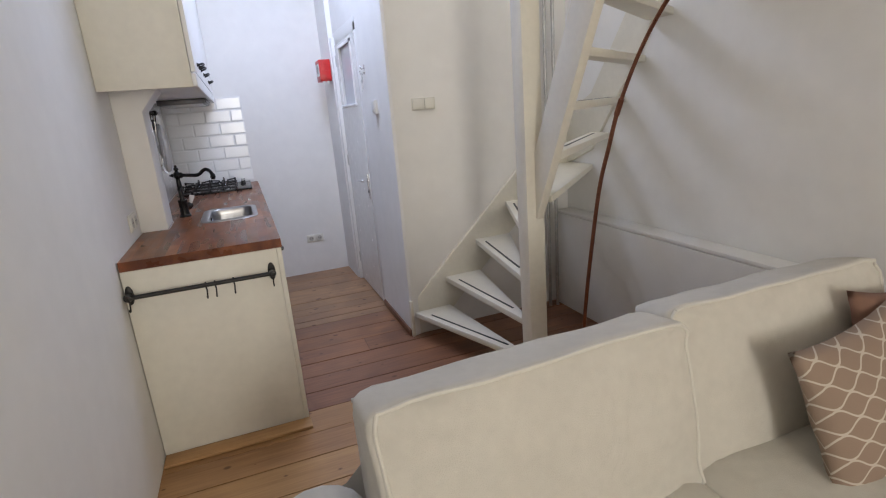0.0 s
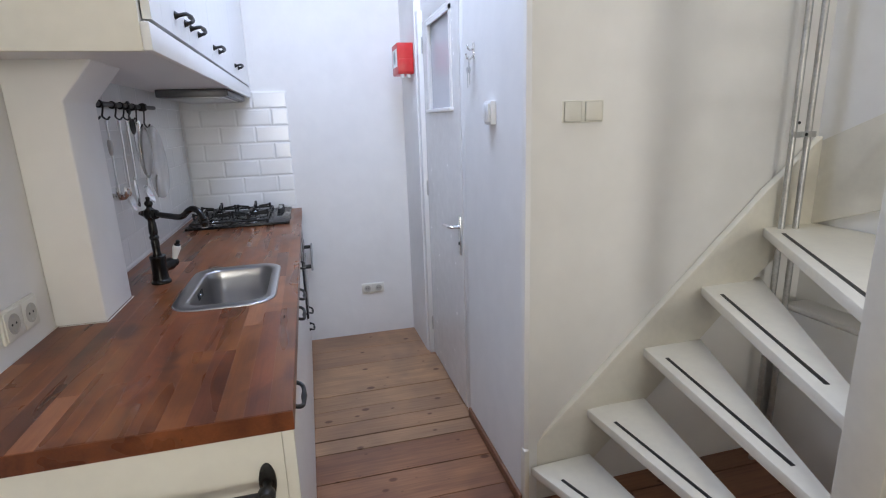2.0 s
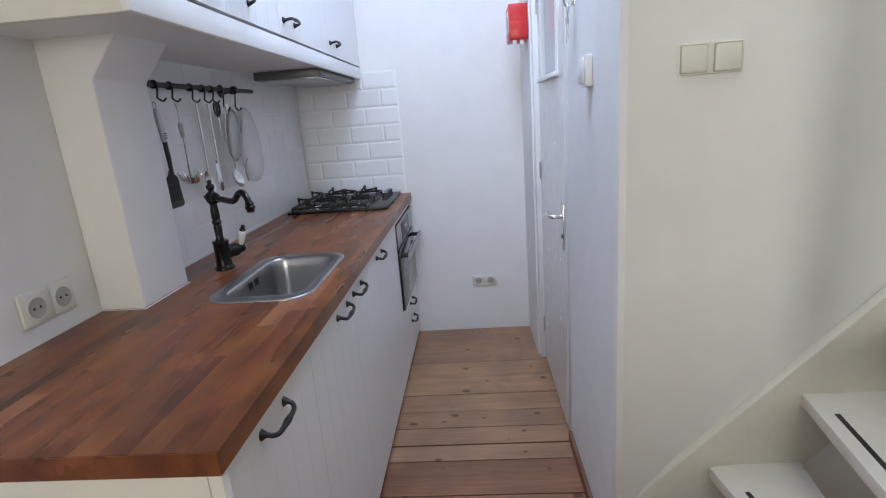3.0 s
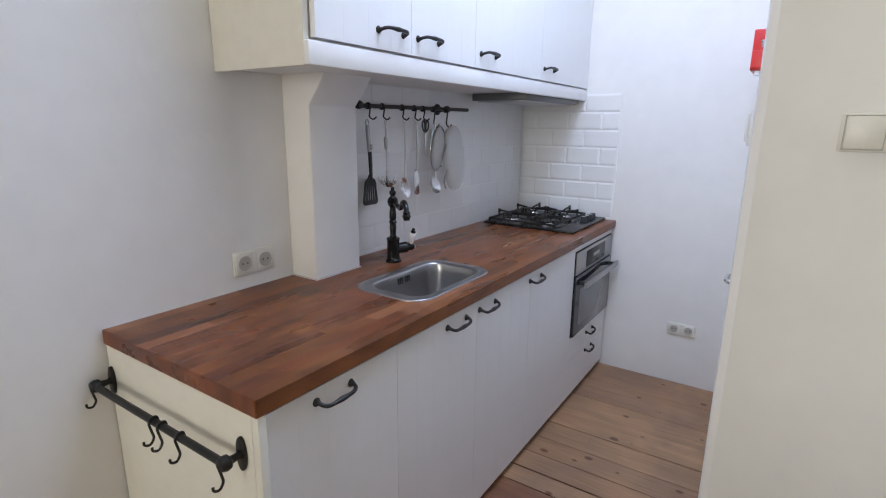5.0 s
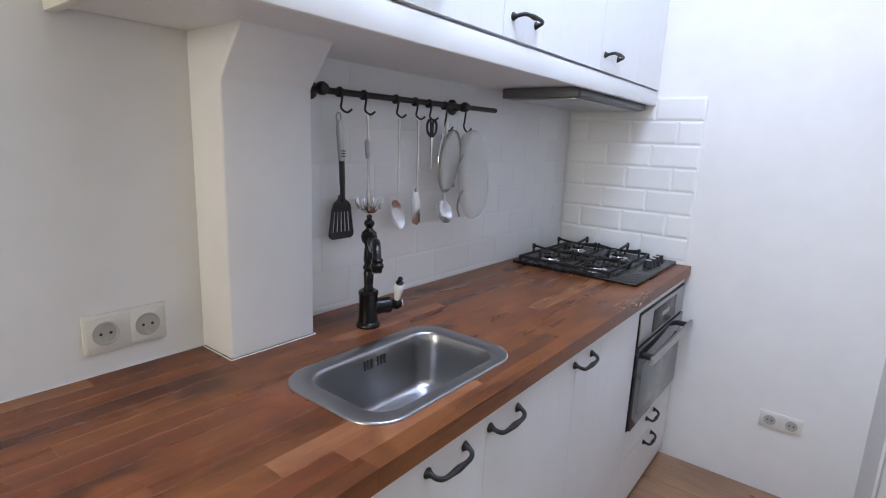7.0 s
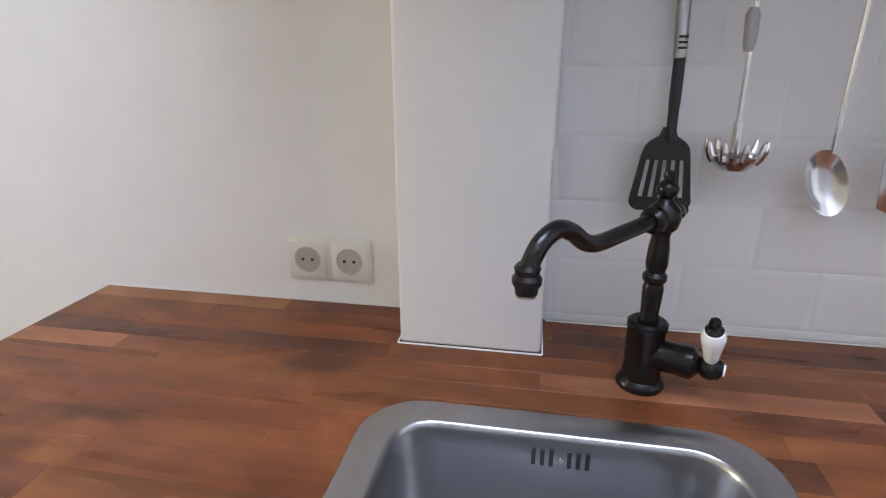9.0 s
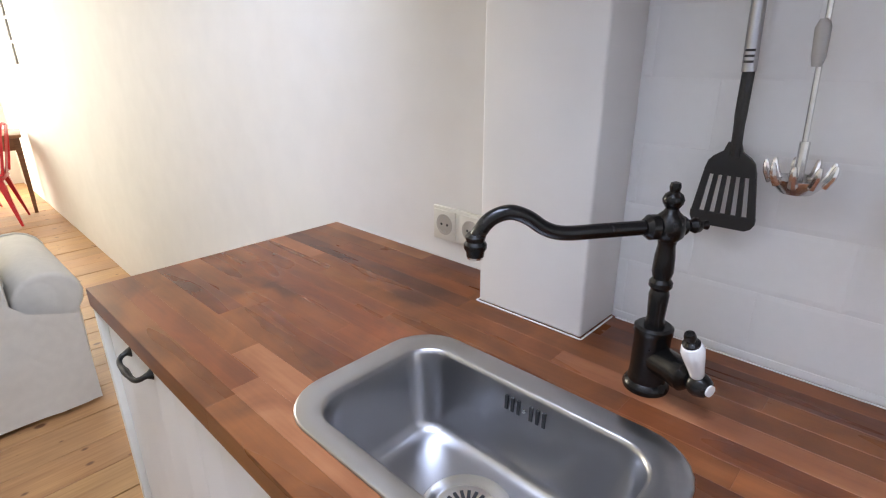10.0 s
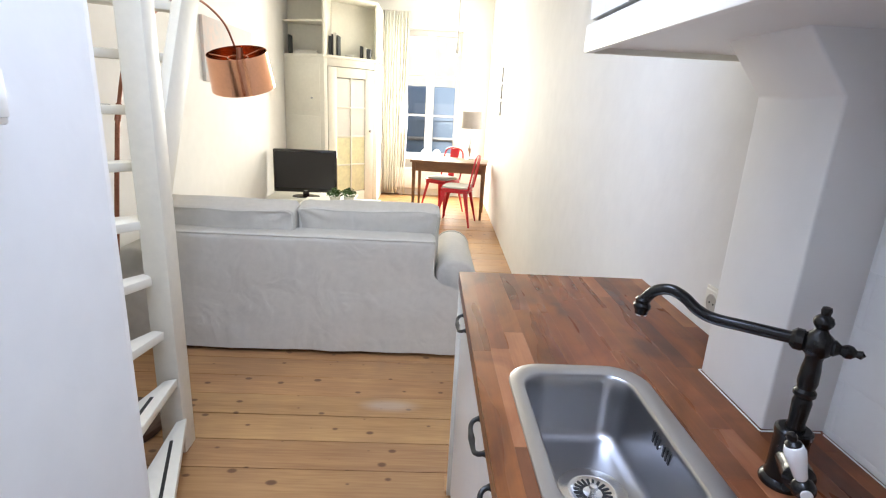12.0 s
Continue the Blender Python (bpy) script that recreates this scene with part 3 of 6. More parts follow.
box(SK[0], SK[1], SK[3], SK[3] + 0.1, CZ + 0.2, 3.7, bm=sh_)
wall("wall_roof_light", sh_, "white plastered shaft of the kitchen roof light")
sg = thing("window_2", 1.0, 0.96, 3.6, "glazed roof light over the kitchen", "roof light", kind="structure")
part("pane", box(SK[0], SK[1], SK[2], SK[3], 3.60, 3.606), GLASS, sg, smooth=0).visible_shadow = False
up = box(1.60, 1.72, -1.9, 0.84, CZ + 0.2, 5.0)
box(1.72, RX + 0.02, -1.9, -1.75, CZ + 0.2, 5.0, bm=up)
wall("wall_upper", up, "white plastered walls of the stair well above")
cu_ = box(1.6, 1.81, -1.9, 0.84, 5.0, 5.15)
box(2.51, RX + 0.25, -1.9, 0.84, 5.0, 5.15, bm=cu_)
box(1.81, 2.51, -1.9, -1.05, 5.0, 5.15, bm=cu_)
box(1.81, 2.51, 0.15, 0.84, 5.0, 5.15, bm=cu_)
tagged(part("ceiling_upper", cu_, CEIL, None, smooth=0), "white ceiling above the stair well", "ceiling", kind="structure")
# unseen pane, assumed so that the added stair lamp has an opening
sg = thing("window_3", 2.16, -0.45, 5.08, "assumed, unseen glazed roof light over the stair well", "roof light", kind="structure")
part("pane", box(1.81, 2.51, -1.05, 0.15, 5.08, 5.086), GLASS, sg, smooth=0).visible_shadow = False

# outside
tagged(part("ground", box(-200, 200, -250, WY - 0.3, -0.3, -0.12), ASPH, None, smooth=0), "brick paved street outside the window", "street", kind="structure")
hs = thing("house", 0, -17, -0.12, "pale plastered terraced house across the street with tall dark windows", "house")
part("wall", box(-9, 11, -25, -17, -0.12, 10.5), FACADE, hs, smooth=0)
part("roof", prism([(-25.3, 10.5), (-16.7, 10.5), (-21, 14.5)], "x", -9.2, 11.2), BOOKD, hs, smooth=0)
for i in range(8):
    for k in range(2):
        x, z = -7.8 + i * 2.4, 4.0 + k * 3.2
        w = part("window", box(x - 0.08, x + 1.18, -17, -16.93, z - 0.08, z + 2.18), PAINT, hs, smooth=0)
        for j in range(2):
            for q in range(2):
                part("pane", box(x + j * 0.57, x + 0.53 + j * 0.57, -16.94, -16.91, z + q * 1.07, z + 1.03 + q * 1.07), FARGLASS, w, smooth=0)

van = thing("parked_van", 0.8, -10.6, -0.12, "dark blue van parked in the street outside, paled by painted haze", "van")
# dark blue lightened: window haze is painted into the body colour
VANB = mat("haze_paled_car_paint", (0.28, 0.36, 0.48), 0.25, vary=0.1, scale=2, coat=0.6)
part("body", prism([(-11.5, 0.10), (-11.45, 1.0), (-11.25, 1.75), (-9.95, 1.75), (-9.75, 1.0), (-9.70, 0.10)], "x", -1.4, 2.9, 0.06), VANB, van)
for x0 in (-1.0, 0.12, 1.24):
    wv = part("side_window", prism([(-9.745, 1.05), (-9.725, 1.05), (-9.925, 1.58), (-9.945, 1.58)], "x", x0, x0 + 0.96), FARGLASS, van)
part("side_trim", box(-1.35, 2.85, -9.71, -9.68, 0.62, 0.70, 0.01), ZINC, van)
for x in (-0.7, 2.1):
    for y in (-9.86, -11.34):
        wh = part("wheel", tube([(x, y - 0.1, 0.20), (x, y + 0.1, 0.20)], 0.32, 24), BOOKD, van)
        part("rim", tube([(x, y + 0.1, 0.20), (x, y + 0.115, 0.20)], 0.19, 18), ZINC, wh)

# ---- kitchen ----
TOP = 0.910


def bead_door(x, y0, y1, z0, z1, pitch=0.083, t=0.018):
    """A cabinet front in the plane x, with upright V grooves."""
    n = max(2, round((y1 - y0) / pitch))
    g = 0.0013
    line = [(x, y1)]
    for i in range(n - 1, 0, -1):
        y = y0 + (y1 - y0) * i / n
        line += [(x, y + g), (x - 0.0004, y), (x, y - g)]
    return prism([(x - t, y0), (x - t, y1)] + line + [(x, y0)], "z", z0, z1)


def bow_handle(x, y, z, parent, w=0.112, down=-0.008):
    """A black cast bow handle along y with flared feet, standing off the front at x."""
    a = w / 2
    pts = curve([(x + 0.001, y - a, z), (x + 0.010, y - a, z), (x + 0.021, y - a * 0.93, z + down * 0.5), (x + 0.027, y - a * 0.66, z + down), (x + 0.028, y, z + down),
                 (x + 0.027, y + a * 0.66, z + down), (x + 0.021, y + a * 0.93, z + down * 0.5), (x + 0.010, y + a, z), (x + 0.001, y + a, z)], 4)
    k = len(pts) - 1
    rs = [0.0050 + 0.0062 * max(0, 1 - 7 * min(i, k - i) / k) + 0.0022 * math.exp(-((i / k - 0.5) / 0.05) ** 2) for i in range(k + 1)]
    h = part("handle", tube(pts, rs, 10), BLACK, parent, "black iron bow handle")
    return h


# base units
def base_unit(y0, y1, handle_at, top=TOP - 0.042, name="base_cabinet", label="white base cabinet with grooved door and black handle"):
    u = thing(name, 0.31, (y0 + y1) / 2, 0.0, label, "cabinet", "kitchen base units")
    part("body", box(0.02, 0.600, y0 + 0.001, y1 - 0.001, 0.03, top), CABINET, u)
    d = part("door", bead_door(0.620, y0 + 0.0007, y1 - 0.0007, 0.035, 0.856), CABINET, u, smooth=0)
    bow_handle(0.620, handle_at, 0.822, d)
    return u


base_unit(0.024, 0.462, 0.224)
base_unit(0.462, 0.900, 0.769, 0.735)
base_unit(0.900, 1.340, 0.970, 0.735)
base_unit(1.340, 1.866, 1.385)
ep = thing("end_panel", 0.32, 0.012, 0.012, "cream painted side panel closing the kitchen units", "panel")
part("panel", box(0.004, 0.612, 0.002, 0.0225, 0.012, TOP - 0.042, 0.0015), CREAMC, ep)
part("front_edging", box(0.6125, 0.634, 0.0025, 0.0225, 0.012, TOP - 0.042, 0.0015), CREAMC, ep)
part("top_batten", box(0.004, 0.634, 0.004, 0.0225, TOP - 0.0418, TOP - 0.0405), CREAMC, ep)

# oven unit
ou = thing("oven_cabinet", 0.31, 2.17, 0.0, "white cabinet housing the oven with two small drawers", "cabinet", "kitchen base units")
part("body", box(0.02, 0.600, 1.867, EY - 0.006, 0.03, TOP - 0.042), CABINET, ou)
part("filler", box(0.600, 0.618, 1.867, EY - 0.006, 0.836, 0.866), CABINET, ou)
for z0, z1, hz in ((0.255, 0.372, 0.325), (0.035, 0.252, 0.219)):
    d = part("drawer", bead_door(0.620, 1.868, EY - 0.008, z0, z1), CABINET, ou, smooth=0)
    bow_handle(0.620, 2.180, hz, d, 0.10)
ov = thing("oven", 0.55, 2.175, 0.376, "built-in black glass oven with steel handle", "oven")
part("casing", box(0.601, 0.622, 1.872, 2.472, 0.376, 0.834, 0.003), ENAMEL, ov)
part("control_panel", box(0.622, 0.627, 1.876, 2.468, 0.712, 0.830, 0.002), STEEL, ov, "brushed steel control panel")
part("display", box(0.627, 0.6295, 2.02, 2.33, 0.728, 0.815, 0.001), ENAMEL, ov, "black display")
part("clock_mark", box(0.6296, 0.6302, 2.13, 2.23, 0.766, 0.784), STEEL, ov)
od = part("door", box(0.622, 0.632, 1.876, 2.468, 0.382, 0.706, 0.002), OVENG, ov, "dark glass oven door")
part("door_window", box(0.632, 0.634, 1.935, 2.41, 0.43, 0.63, 0.0008), mat("oven_inner_glass", (0.20, 0.21, 0.22), 0.08, vary=0.1, scale=8), od)
part("handle", box(0.668, 0.680, 1.890, 2.455, 0.650, 0.682, 0.004), STEEL, od, "flat steel bar handle")
for y in (1.93, 2.415):
    part("handle_post", box(0.630, 0.669, y - 0.010, y + 0.010, 0.656, 0.676, 0.003), NYLON, od, "black handle bracket")

# worktop of glued staves with a cut-out for the sink
wt = thing("worktop", 0.318, 1.24, TOP - 0.04, "oiled dark walnut butcher block worktop", "worktop")
WE = EY - 0.003
SX0, SX1, SYA, SYB = 0.306, 0.550, 0.668, 1.077
rows = [0.006 + (SX0 - 0.006) * i / 7 for i in range(7)] + [SX0 + (SX1 - SX0) * i / 5 for i in range(5)] + [SX1, (SX1 + 0.637) / 2, 0.637]
rs_ = random.Random(11)
for i, (xa, xb) in enumerate(zip(rows, rows[1:])):
    y = 0.0 - rs_.random() * 0.35
    while y < WE:
        ln = rs_.uniform(0.34, 0.72)
        if i == 12 and y < 1.2:
            # the pale and the dark stave beside the sink
            ln = next(c for c in (0.56, 0.92, 1.28, 1.6) if c > y + 0.001) - y
        a, b = max(0.0, y), min(WE, y + ln)
        y += ln
        if b - a < 0.004:
            continue
        spans = [(a, b)]
        if xa >= SX0 - 1e-4 and xb <= SX1 + 1e-4:
            spans = [(p, q) for p, q in ((a, min(b, SYA)), (max(a, SYB), b)) if q - p > 0.004]
        for p, q in spans:
            kind_ = rs_.choices((STAVE, STAVEP, STAVED), (0.87, 0.09, 0.04))[0]
            if i >= 12:
                kind_ = STAVED if i == 12 and 0.92 <= (p + q) / 2 < 1.28 else STAVEP if i == 12 and 0.56 < (p + q) / 2 < 0.92 else STAVE
            part("stave", box(xa, xb, p, q, TOP - 0.040, TOP, 0.0003, seg=1), kind_, wt, smooth=0)

part("edge_band", box(0.006, 0.637, -0.0026, -0.0001, TOP - 0.0395, TOP - 0.0006, 0.0006, seg=1), STAVE, wt, "thin wooden end band", smooth=0)

# sink
sk = thing("sink", (SX0 + SX1) / 2, 0.873, TOP - 0.16, "inset stainless steel sink bowl with rounded corners", "sink")


def ring(x0, x1, y0, y1, r, z, n=7):
    out = []
    for cx, cy, a0 in ((x1 - r, y1 - r, 0), (x0 + r, y1 - r, 90), (x0 + r, y0 + r, 180), (x1 - r, y0 + r, 270)):
        out += [(cx + r * math.cos(radians(a0 + 90 * k / n)), cy + r * math.sin(radians(a0 + 90 * k / n)), z) for k in range(n + 1)]
    return out


bm = bmesh.new()
loops = [ring(0.273, 0.572, 0.634, 1.111, 0.078, TOP + 0.0005), ring(0.2735, 0.5715, 0.6345, 1.1105, 0.0775, TOP + 0.0035),
         ring(0.276, 0.569, 0.637, 1.108, 0.076, TOP + 0.005), ring(0.311, 0.545, 0.674, 1.071, 0.054, TOP + 0.0048),
         ring(0.314, 0.542, 0.677, 1.068, 0.052, TOP + 0.003), ring(0.316, 0.540, 0.680, 1.065, 0.050, TOP - 0.003),
         ring(0.319, 0.537, 0.683, 1.062, 0.049, TOP - 0.03),
         ring(0.326, 0.530, 0.690, 1.055, 0.046, TOP - 0.118), ring(0.330, 0.526, 0.695, 1.050, 0.043, TOP - 0.129),
         ring(0.340, 0.516, 0.706, 1.039, 0.036, TOP - 0.136), ring(0.356, 0.500, 0.722, 1.024, 0.030, TOP - 0.138),
         ring(0.390, 0.470, 0.79, 0.93, 0.036, TOP - 0.140)]
vl = [[bm.verts.new(p) for p in lp] for lp in loops]
for a, b in zip(vl, vl[1:]):
    for k in range(len(a)):
        bm.faces.new((a[k], a[(k + 1) % len(a)], b[(k + 1) % len(b)], b[k]))
bm.faces.new(vl[-1])
part("bowl", bm, STEEL, sk, smooth=60)
DR = (0.424, 0.862, TOP - 0.1395)
part("drain_cup", lathe([(0.0, 0.0005), (0.034, 0.0005), (0.040, 0.003), (0.048, 0.004), (0.054, 0.0012), (0.066, 0.0018), (0.068, 0.0)], Matrix.Translation(DR), 36), CHROME, sk, "round strainer drain")
for k in range(20):
    a = 2 * math.pi * k / 20
    m = Matrix.Translation(DR) @ Matrix.Rotation(a, 4, "Z")
    b_ = box(0.018, 0.036, -0.0024, 0.0024, 0.0008, 0.0016)
    bmesh.ops.transform(b_, matrix=m, verts=b_.verts)
    part("slot", b_, DARKSLOT, sk, smooth=0)
part("drain_knob", lathe([(0.005, 0.001), (0.005, 0.009), (0.009, 0.012), (0.007, 0.016), (0, 0.017)], Matrix.Translation(DR), 16), CHROME, sk)
for k in range(7):
    y = 0.846 + k * 0.0105
    if k == 3:
        part("overflow_screw", lathe([(0.0035, 0), (0.003, 0.002), (0, 0.0024)], aim((0.3205, y, TOP - 0.0245), (1, y, TOP - 0.0245)), 12), CHROME, sk)
        continue
    part("overflow_slot", box(0.3170, 0.3212, y - 0.0024, y + 0.0024, TOP - 0.036, TOP - 0.013), DARKSLOT, sk, smooth=0)

# tap
TX, TY = 0.180, 0.988
tp = thing("kitchen_tap", TX, TY, TOP, "black antique style tap with swan spout and porcelain lever", "tap")
part("base", lathe([(0.031, 0), (0.032, 0.004), (0.030, 0.010), (0.026, 0.014), (0.0245, 0.03), (0.0245, 0.085), (0.026, 0.088), (0.026, 0.096), (0.022, 0.099), (0, 0.099)],
                   Matrix.Translation((TX, TY, TOP)), 28), TAPB, tp)
part("column", lathe([(0.0129, 0.097), (0.0138, 0.102), (0.0115, 0.110), (0.0124, 0.125), (0.0133, 0.145), (0.0115, 0.152), (0.0152, 0.157), (0.0152, 0.163),
                      (0.0115, 0.168), (0.0138, 0.178), (0.0129, 0.200), (0.0110, 0.215), (0.0129, 0.225), (0.0, 0.226)],
                     Matrix.Translation((TX, TY, TOP)), 24), TAPB, tp)
HZ = TOP + 0.240
part("hub", lathe([(0.013, -0.018), (0.0185, -0.012), (0.021, 0), (0.0185, 0.012), (0.010, 0.020), (0.008, 0.024), (0.0125, 0.031), (0.0135, 0.036), (0.011, 0.042),
                   (0.006, 0.046), (0.0072, 0.052), (0.006, 0.057), (0, 0.059)], Matrix.Translation((TX, TY, HZ)), 22), TAPB, tp)
tip = Vector((0.378, 0.822, HZ))
way = (Vector((tip.x, tip.y, 0)) - Vector((TX, TY, 0))).normalized()


def sp(d, z):
    return (TX + way.x * d, TY + way.y * d, HZ + z)


part("collar", lathe([(0.011, 0.014), (0.0165, 0.018), (0.0165, 0.028), (0.0115, 0.034)], aim((TX, TY, HZ), sp(1, 0)), 20), TAPB, tp)
part("spout", tube(curve([sp(0.03, 0), sp(0.09, -0.002), sp(0.138, -0.003), sp(0.164, 0.004), sp(0.188, 0.020), sp(0.211, 0.027), sp(0.234, 0.019), sp(0.249, 0.000), sp(0.252, -0.012)], 6), 0.0096, 14), TAPB, tp)
part("nozzle", lathe([(0.0100, 0.010), (0.0130, 0.006), (0.0116, 0.000), (0.0145, -0.004), (0.0145, -0.009), (0.0115, -0.014), (0.0110, -0.020), (0, -0.020)],
                     Matrix.Translation(sp(0.252, -0.008)), 20), TAPB, tp)
part("aerator", lathe([(0.0098, -0.0202), (0.0098, -0.023), (0, -0.023)], Matrix.Translation(sp(0.252, -0.008)), 16), CHROME, tp, "bright chrome outlet ring")
part("finial", lathe([(0.010, 0.014), (0.0125, 0.020), (0.007, 0.027), (0.0105, 0.034), (0.0095, 0.040), (0.005, 0.045), (0.0065, 0.051), (0, 0.056)],
                     aim((TX, TY, HZ), sp(-1, 0)), 18), TAPB, tp)
side = Vector((0.36, 0.93, 0)).normalized()
LV = Vector((TX, TY, TOP + 0.052))
part("valve", lathe([(0.021, 0.0), (0.021, 0.045), (0.0220, 0.048), (0.0220, 0.060), (0.018, 0.064), (0.010, 0.070), (0, 0.070)], aim(LV, LV + side), 24), TAPB, tp)
KN = LV + side * 0.081
part("lever_ball", lathe([(0, -0.016), (0.010, -0.014), (0.0155, -0.006), (0.0165, 0.002), (0.013, 0.011), (0.0085, 0.015), (0, 0.0155)], aim(KN, KN + side), 20), TAPB, tp)
part("lever_cap", lathe([(0.0078, 0.0152), (0.0078, 0.0175), (0, 0.018)], aim(KN, KN + side), 16), PORC, tp, "white porcelain cap")
lm = aim(KN, KN + Vector((0.34, -0.18, 1)))
part("lever", lathe([(0.006, 0.012), (0.009, 0.018), (0.0105, 0.030), (0.0135, 0.048), (0.0145, 0.058), (0.012, 0.066), (0.008, 0.069)], lm, 20), PORC, tp, "white porcelain lever")
part("lever_finial", lathe([(0.0105, 0.066), (0.011, 0.070), (0.006, 0.074), (0.0075, 0.080), (0.006, 0.085), (0, 0.087)], lm, 16), TAPB, tp)

# gas hob
hb = thing("gas_hob", 0.32, 2.215, TOP, "black four burner gas hob with cast grates", "hob")
HX0, HX1, HY0, HY1 = 0.060, 0.578, 1.935, 2.470
part("plate", box(HX0, HX1, HY0, HY1, TOP + 0.0005, TOP + 0.014, 0.004), ENAMEL, hb)
for x, y, r in ((0.175, 2.045, 0.032), (0.175, 2.335, 0.026), (0.370, 2.035, 0.046), (0.370, 2.320, 0.032)):
    bn = part("burner", lathe([(r + 0.012, 0.012), (r + 0.010, 0.018), (r, 0.022), (r - 0.003, 0.027), (0, 0.028)], Matrix.Translation((x, y, TOP)), 24), CHROME, hb, "bright burner ring")
    part("burner_cap", lathe([(r - 0.003, 0.0275), (r - 0.002, 0.032), (r - 0.008, 0.035), (0, 0.036)], Matrix.Translation((x, y, TOP)), 24), ENAMEL, bn)
gz = TOP + 0.030
for y0, y1 in ((1.955, 2.180), (2.192, 2.430)):
    cy = (y0 + y1) / 2
    g = tube([(0.085, y0, gz), (0.465, y0, gz), (0.465, y1, gz), (0.085, y1, gz), (0.085, y0, gz)], 0.0066, 6)
    for x in (0.175, 0.370):
        for (ax, ay, bx_, by_) in ((x, y0, x, cy - 0.03), (x, y1, x, cy + 0.03), (x - 0.09, cy, x - 0.03, cy), (x + 0.09, cy, x + 0.03, cy)):
            tube([(ax, ay, gz), (ax, ay, gz + 0.032), (bx_, by_, gz + 0.024), (bx_, by_, gz + 0.008)], 0.0062, 6, bm=g)
            tube([(ax, ay, gz + 0.02), (ax, ay, gz + 0.040)], [0.0078, 0.0066], 8, bm=g)
    tube([(0.272, y0, gz), (0.272, y1, gz)], 0.005, 6, bm=g)
    for x in (0.085, 0.465):
        for y in (y0, y1):
            tube([(x, y, TOP + 0.012), (x, y, gz + 0.004)], 0.007, 6, bm=g)
    part("grate", g, BLACK, hb)
part("control_strip", box(0.484, 0.488, 1.945, 2.46, TOP + 0.0142, TOP + 0.0152), BLACK, hb)
for k in range(4):
    at = Matrix.Translation((0.520, 2.250 + 0.053 * k, TOP))
    kb = part("knob", lathe([(0.019, 0.013), (0.019, 0.018), (0.0165, 0.022), (0.0150, 0.040), (0.0140, 0.042), (0, 0.042)], at, 20), NYLON, hb)
    part("knob_cap", lathe([(0.0125, 0.0422), (0.0120, 0.0434), (0, 0.0438)], at, 18), CHROME, kb, "bright metal knob cap")

# pier with a corbelled head under the wall units
pts = [(0.0, TOP), (0.126, TOP), (0.126, 1.500), (0.205, 1.595), (0.205, 1.607), (0.0, 1.607)]
tagged(part("chimney_pier", prism(pts, "y", 0.633, 0.853, 0.005), PLASTER, smooth=50), "white plastered pier with flared head on the worktop", "pier", kind="structure")

# white sealant where the worktop meets wall and pier
bead = thing("sealant_bead", 0.0, 0.4, TOP, "thin white sealant line along the worktop back", "sealant", kind="structure")
for run in (((0.004, 0.004), (0.004, 0.630)), ((0.010, 0.630), (0.128, 0.630)), ((0.129, 0.630), (0.129, 0.856)), ((0.128, 0.856), (0.016, 0.856)), ((0.014, 0.862), (0.014, EY - 0.016))):
    part("bead", tube([(x, y, TOP + 0.0004) for x, y in run], 0.0016, 6), CEIL, bead)

# wall units
HB, HF = 1.586, 0.408
hu = thing("hood_casing", 0.2, 1.43, HB, "cream painted wooden casing round the wall cabinets", "casing")
part("end_panel", box(0.002, HF - 0.02, 0.390, 0.410, HB, 2.62, 0.002), CREAMC, hu)
part("valance", box(HF - 0.02, HF, 0.388, EY - 0.004, HB, 1.646, 0.004), CABINET, hu)
part("underside", box(0.002, HF - 0.02, 0.410, EY - 0.004, HB + 0.012, HB + 0.026), CABINET, hu)


def wall_unit(y0, y1, hy):
    u = thing("wall_cabinet", 0.2, (y0 + y1) / 2, 1.65, "white wall cabinet with grooved door and black handle", "cabinet", "kitchen wall cabinets")
    part("body", box(0.004, HF - 0.022, y0 + 0.001, y1 - 0.001, 1.648, 2.62), CABINET, u)
    d = part("door", bead_door(HF, y0 + 0.0009, y1 - 0.0009, 1.654, 2.60, 0.10), CABINET, u, smooth=0)
    bow_handle(HF, hy, 1.706, d, 0.115, 0.006)


for y0, y1, hy in ((0.412, 0.812, 0.712), (0.812, 1.205, 0.903), (1.205, 1.820, 1.306), (1.820, EY - 0.004, 1.910)):
    wall_unit(y0, y1, hy)
EXTR = mat("dark_grey_metal", (0.13, 0.13, 0.135), 0.38, 0.4, vary=0.1, scale=12)
ex = thing("extractor_hood", 0.2, 2.12, 1.55, "flat grey extractor hood under the wall cabinets", "extractor")
part("body", box(0.065, 0.365, 1.765, 2.44, 1.562, 1.597, 0.004), EXTR, ex)
part("filter", box(0.085, 0.345, 1.79, 2.415, 1.558, 1.5625, 0.001), STEEL, ex, "brushed metal grease filter")
part("trim_strip", box(0.365, 0.375, 1.765, 2.44, 1.566, 1.594, 0.002), EXTR, ex)

# utensil rail with hooks
ur = thing("utensil_rail", 0.05, 1.33, 1.507, "black iron wall rail with turned ends", "rail")
RZ = 1.510
part("bar", tube([(0.058, 0.895, RZ), (0.058, 1.735, RZ + 0.006)], 0.0085, 12), BLACK, ur)
for y in (0.930, 1.530):
    b_ = lathe([(0.026, 0.0), (0.026, 0.006), (0.014, 0.012), (0.010, 0.04), (0.016, 0.050), (0.017, 0.060), (0.012, 0.070), (0, 0.072)], aim((0.012, y, RZ + 0.003), (1, y, RZ + 0.003)), 18)
    part("bracket", b_, BLACK, ur)


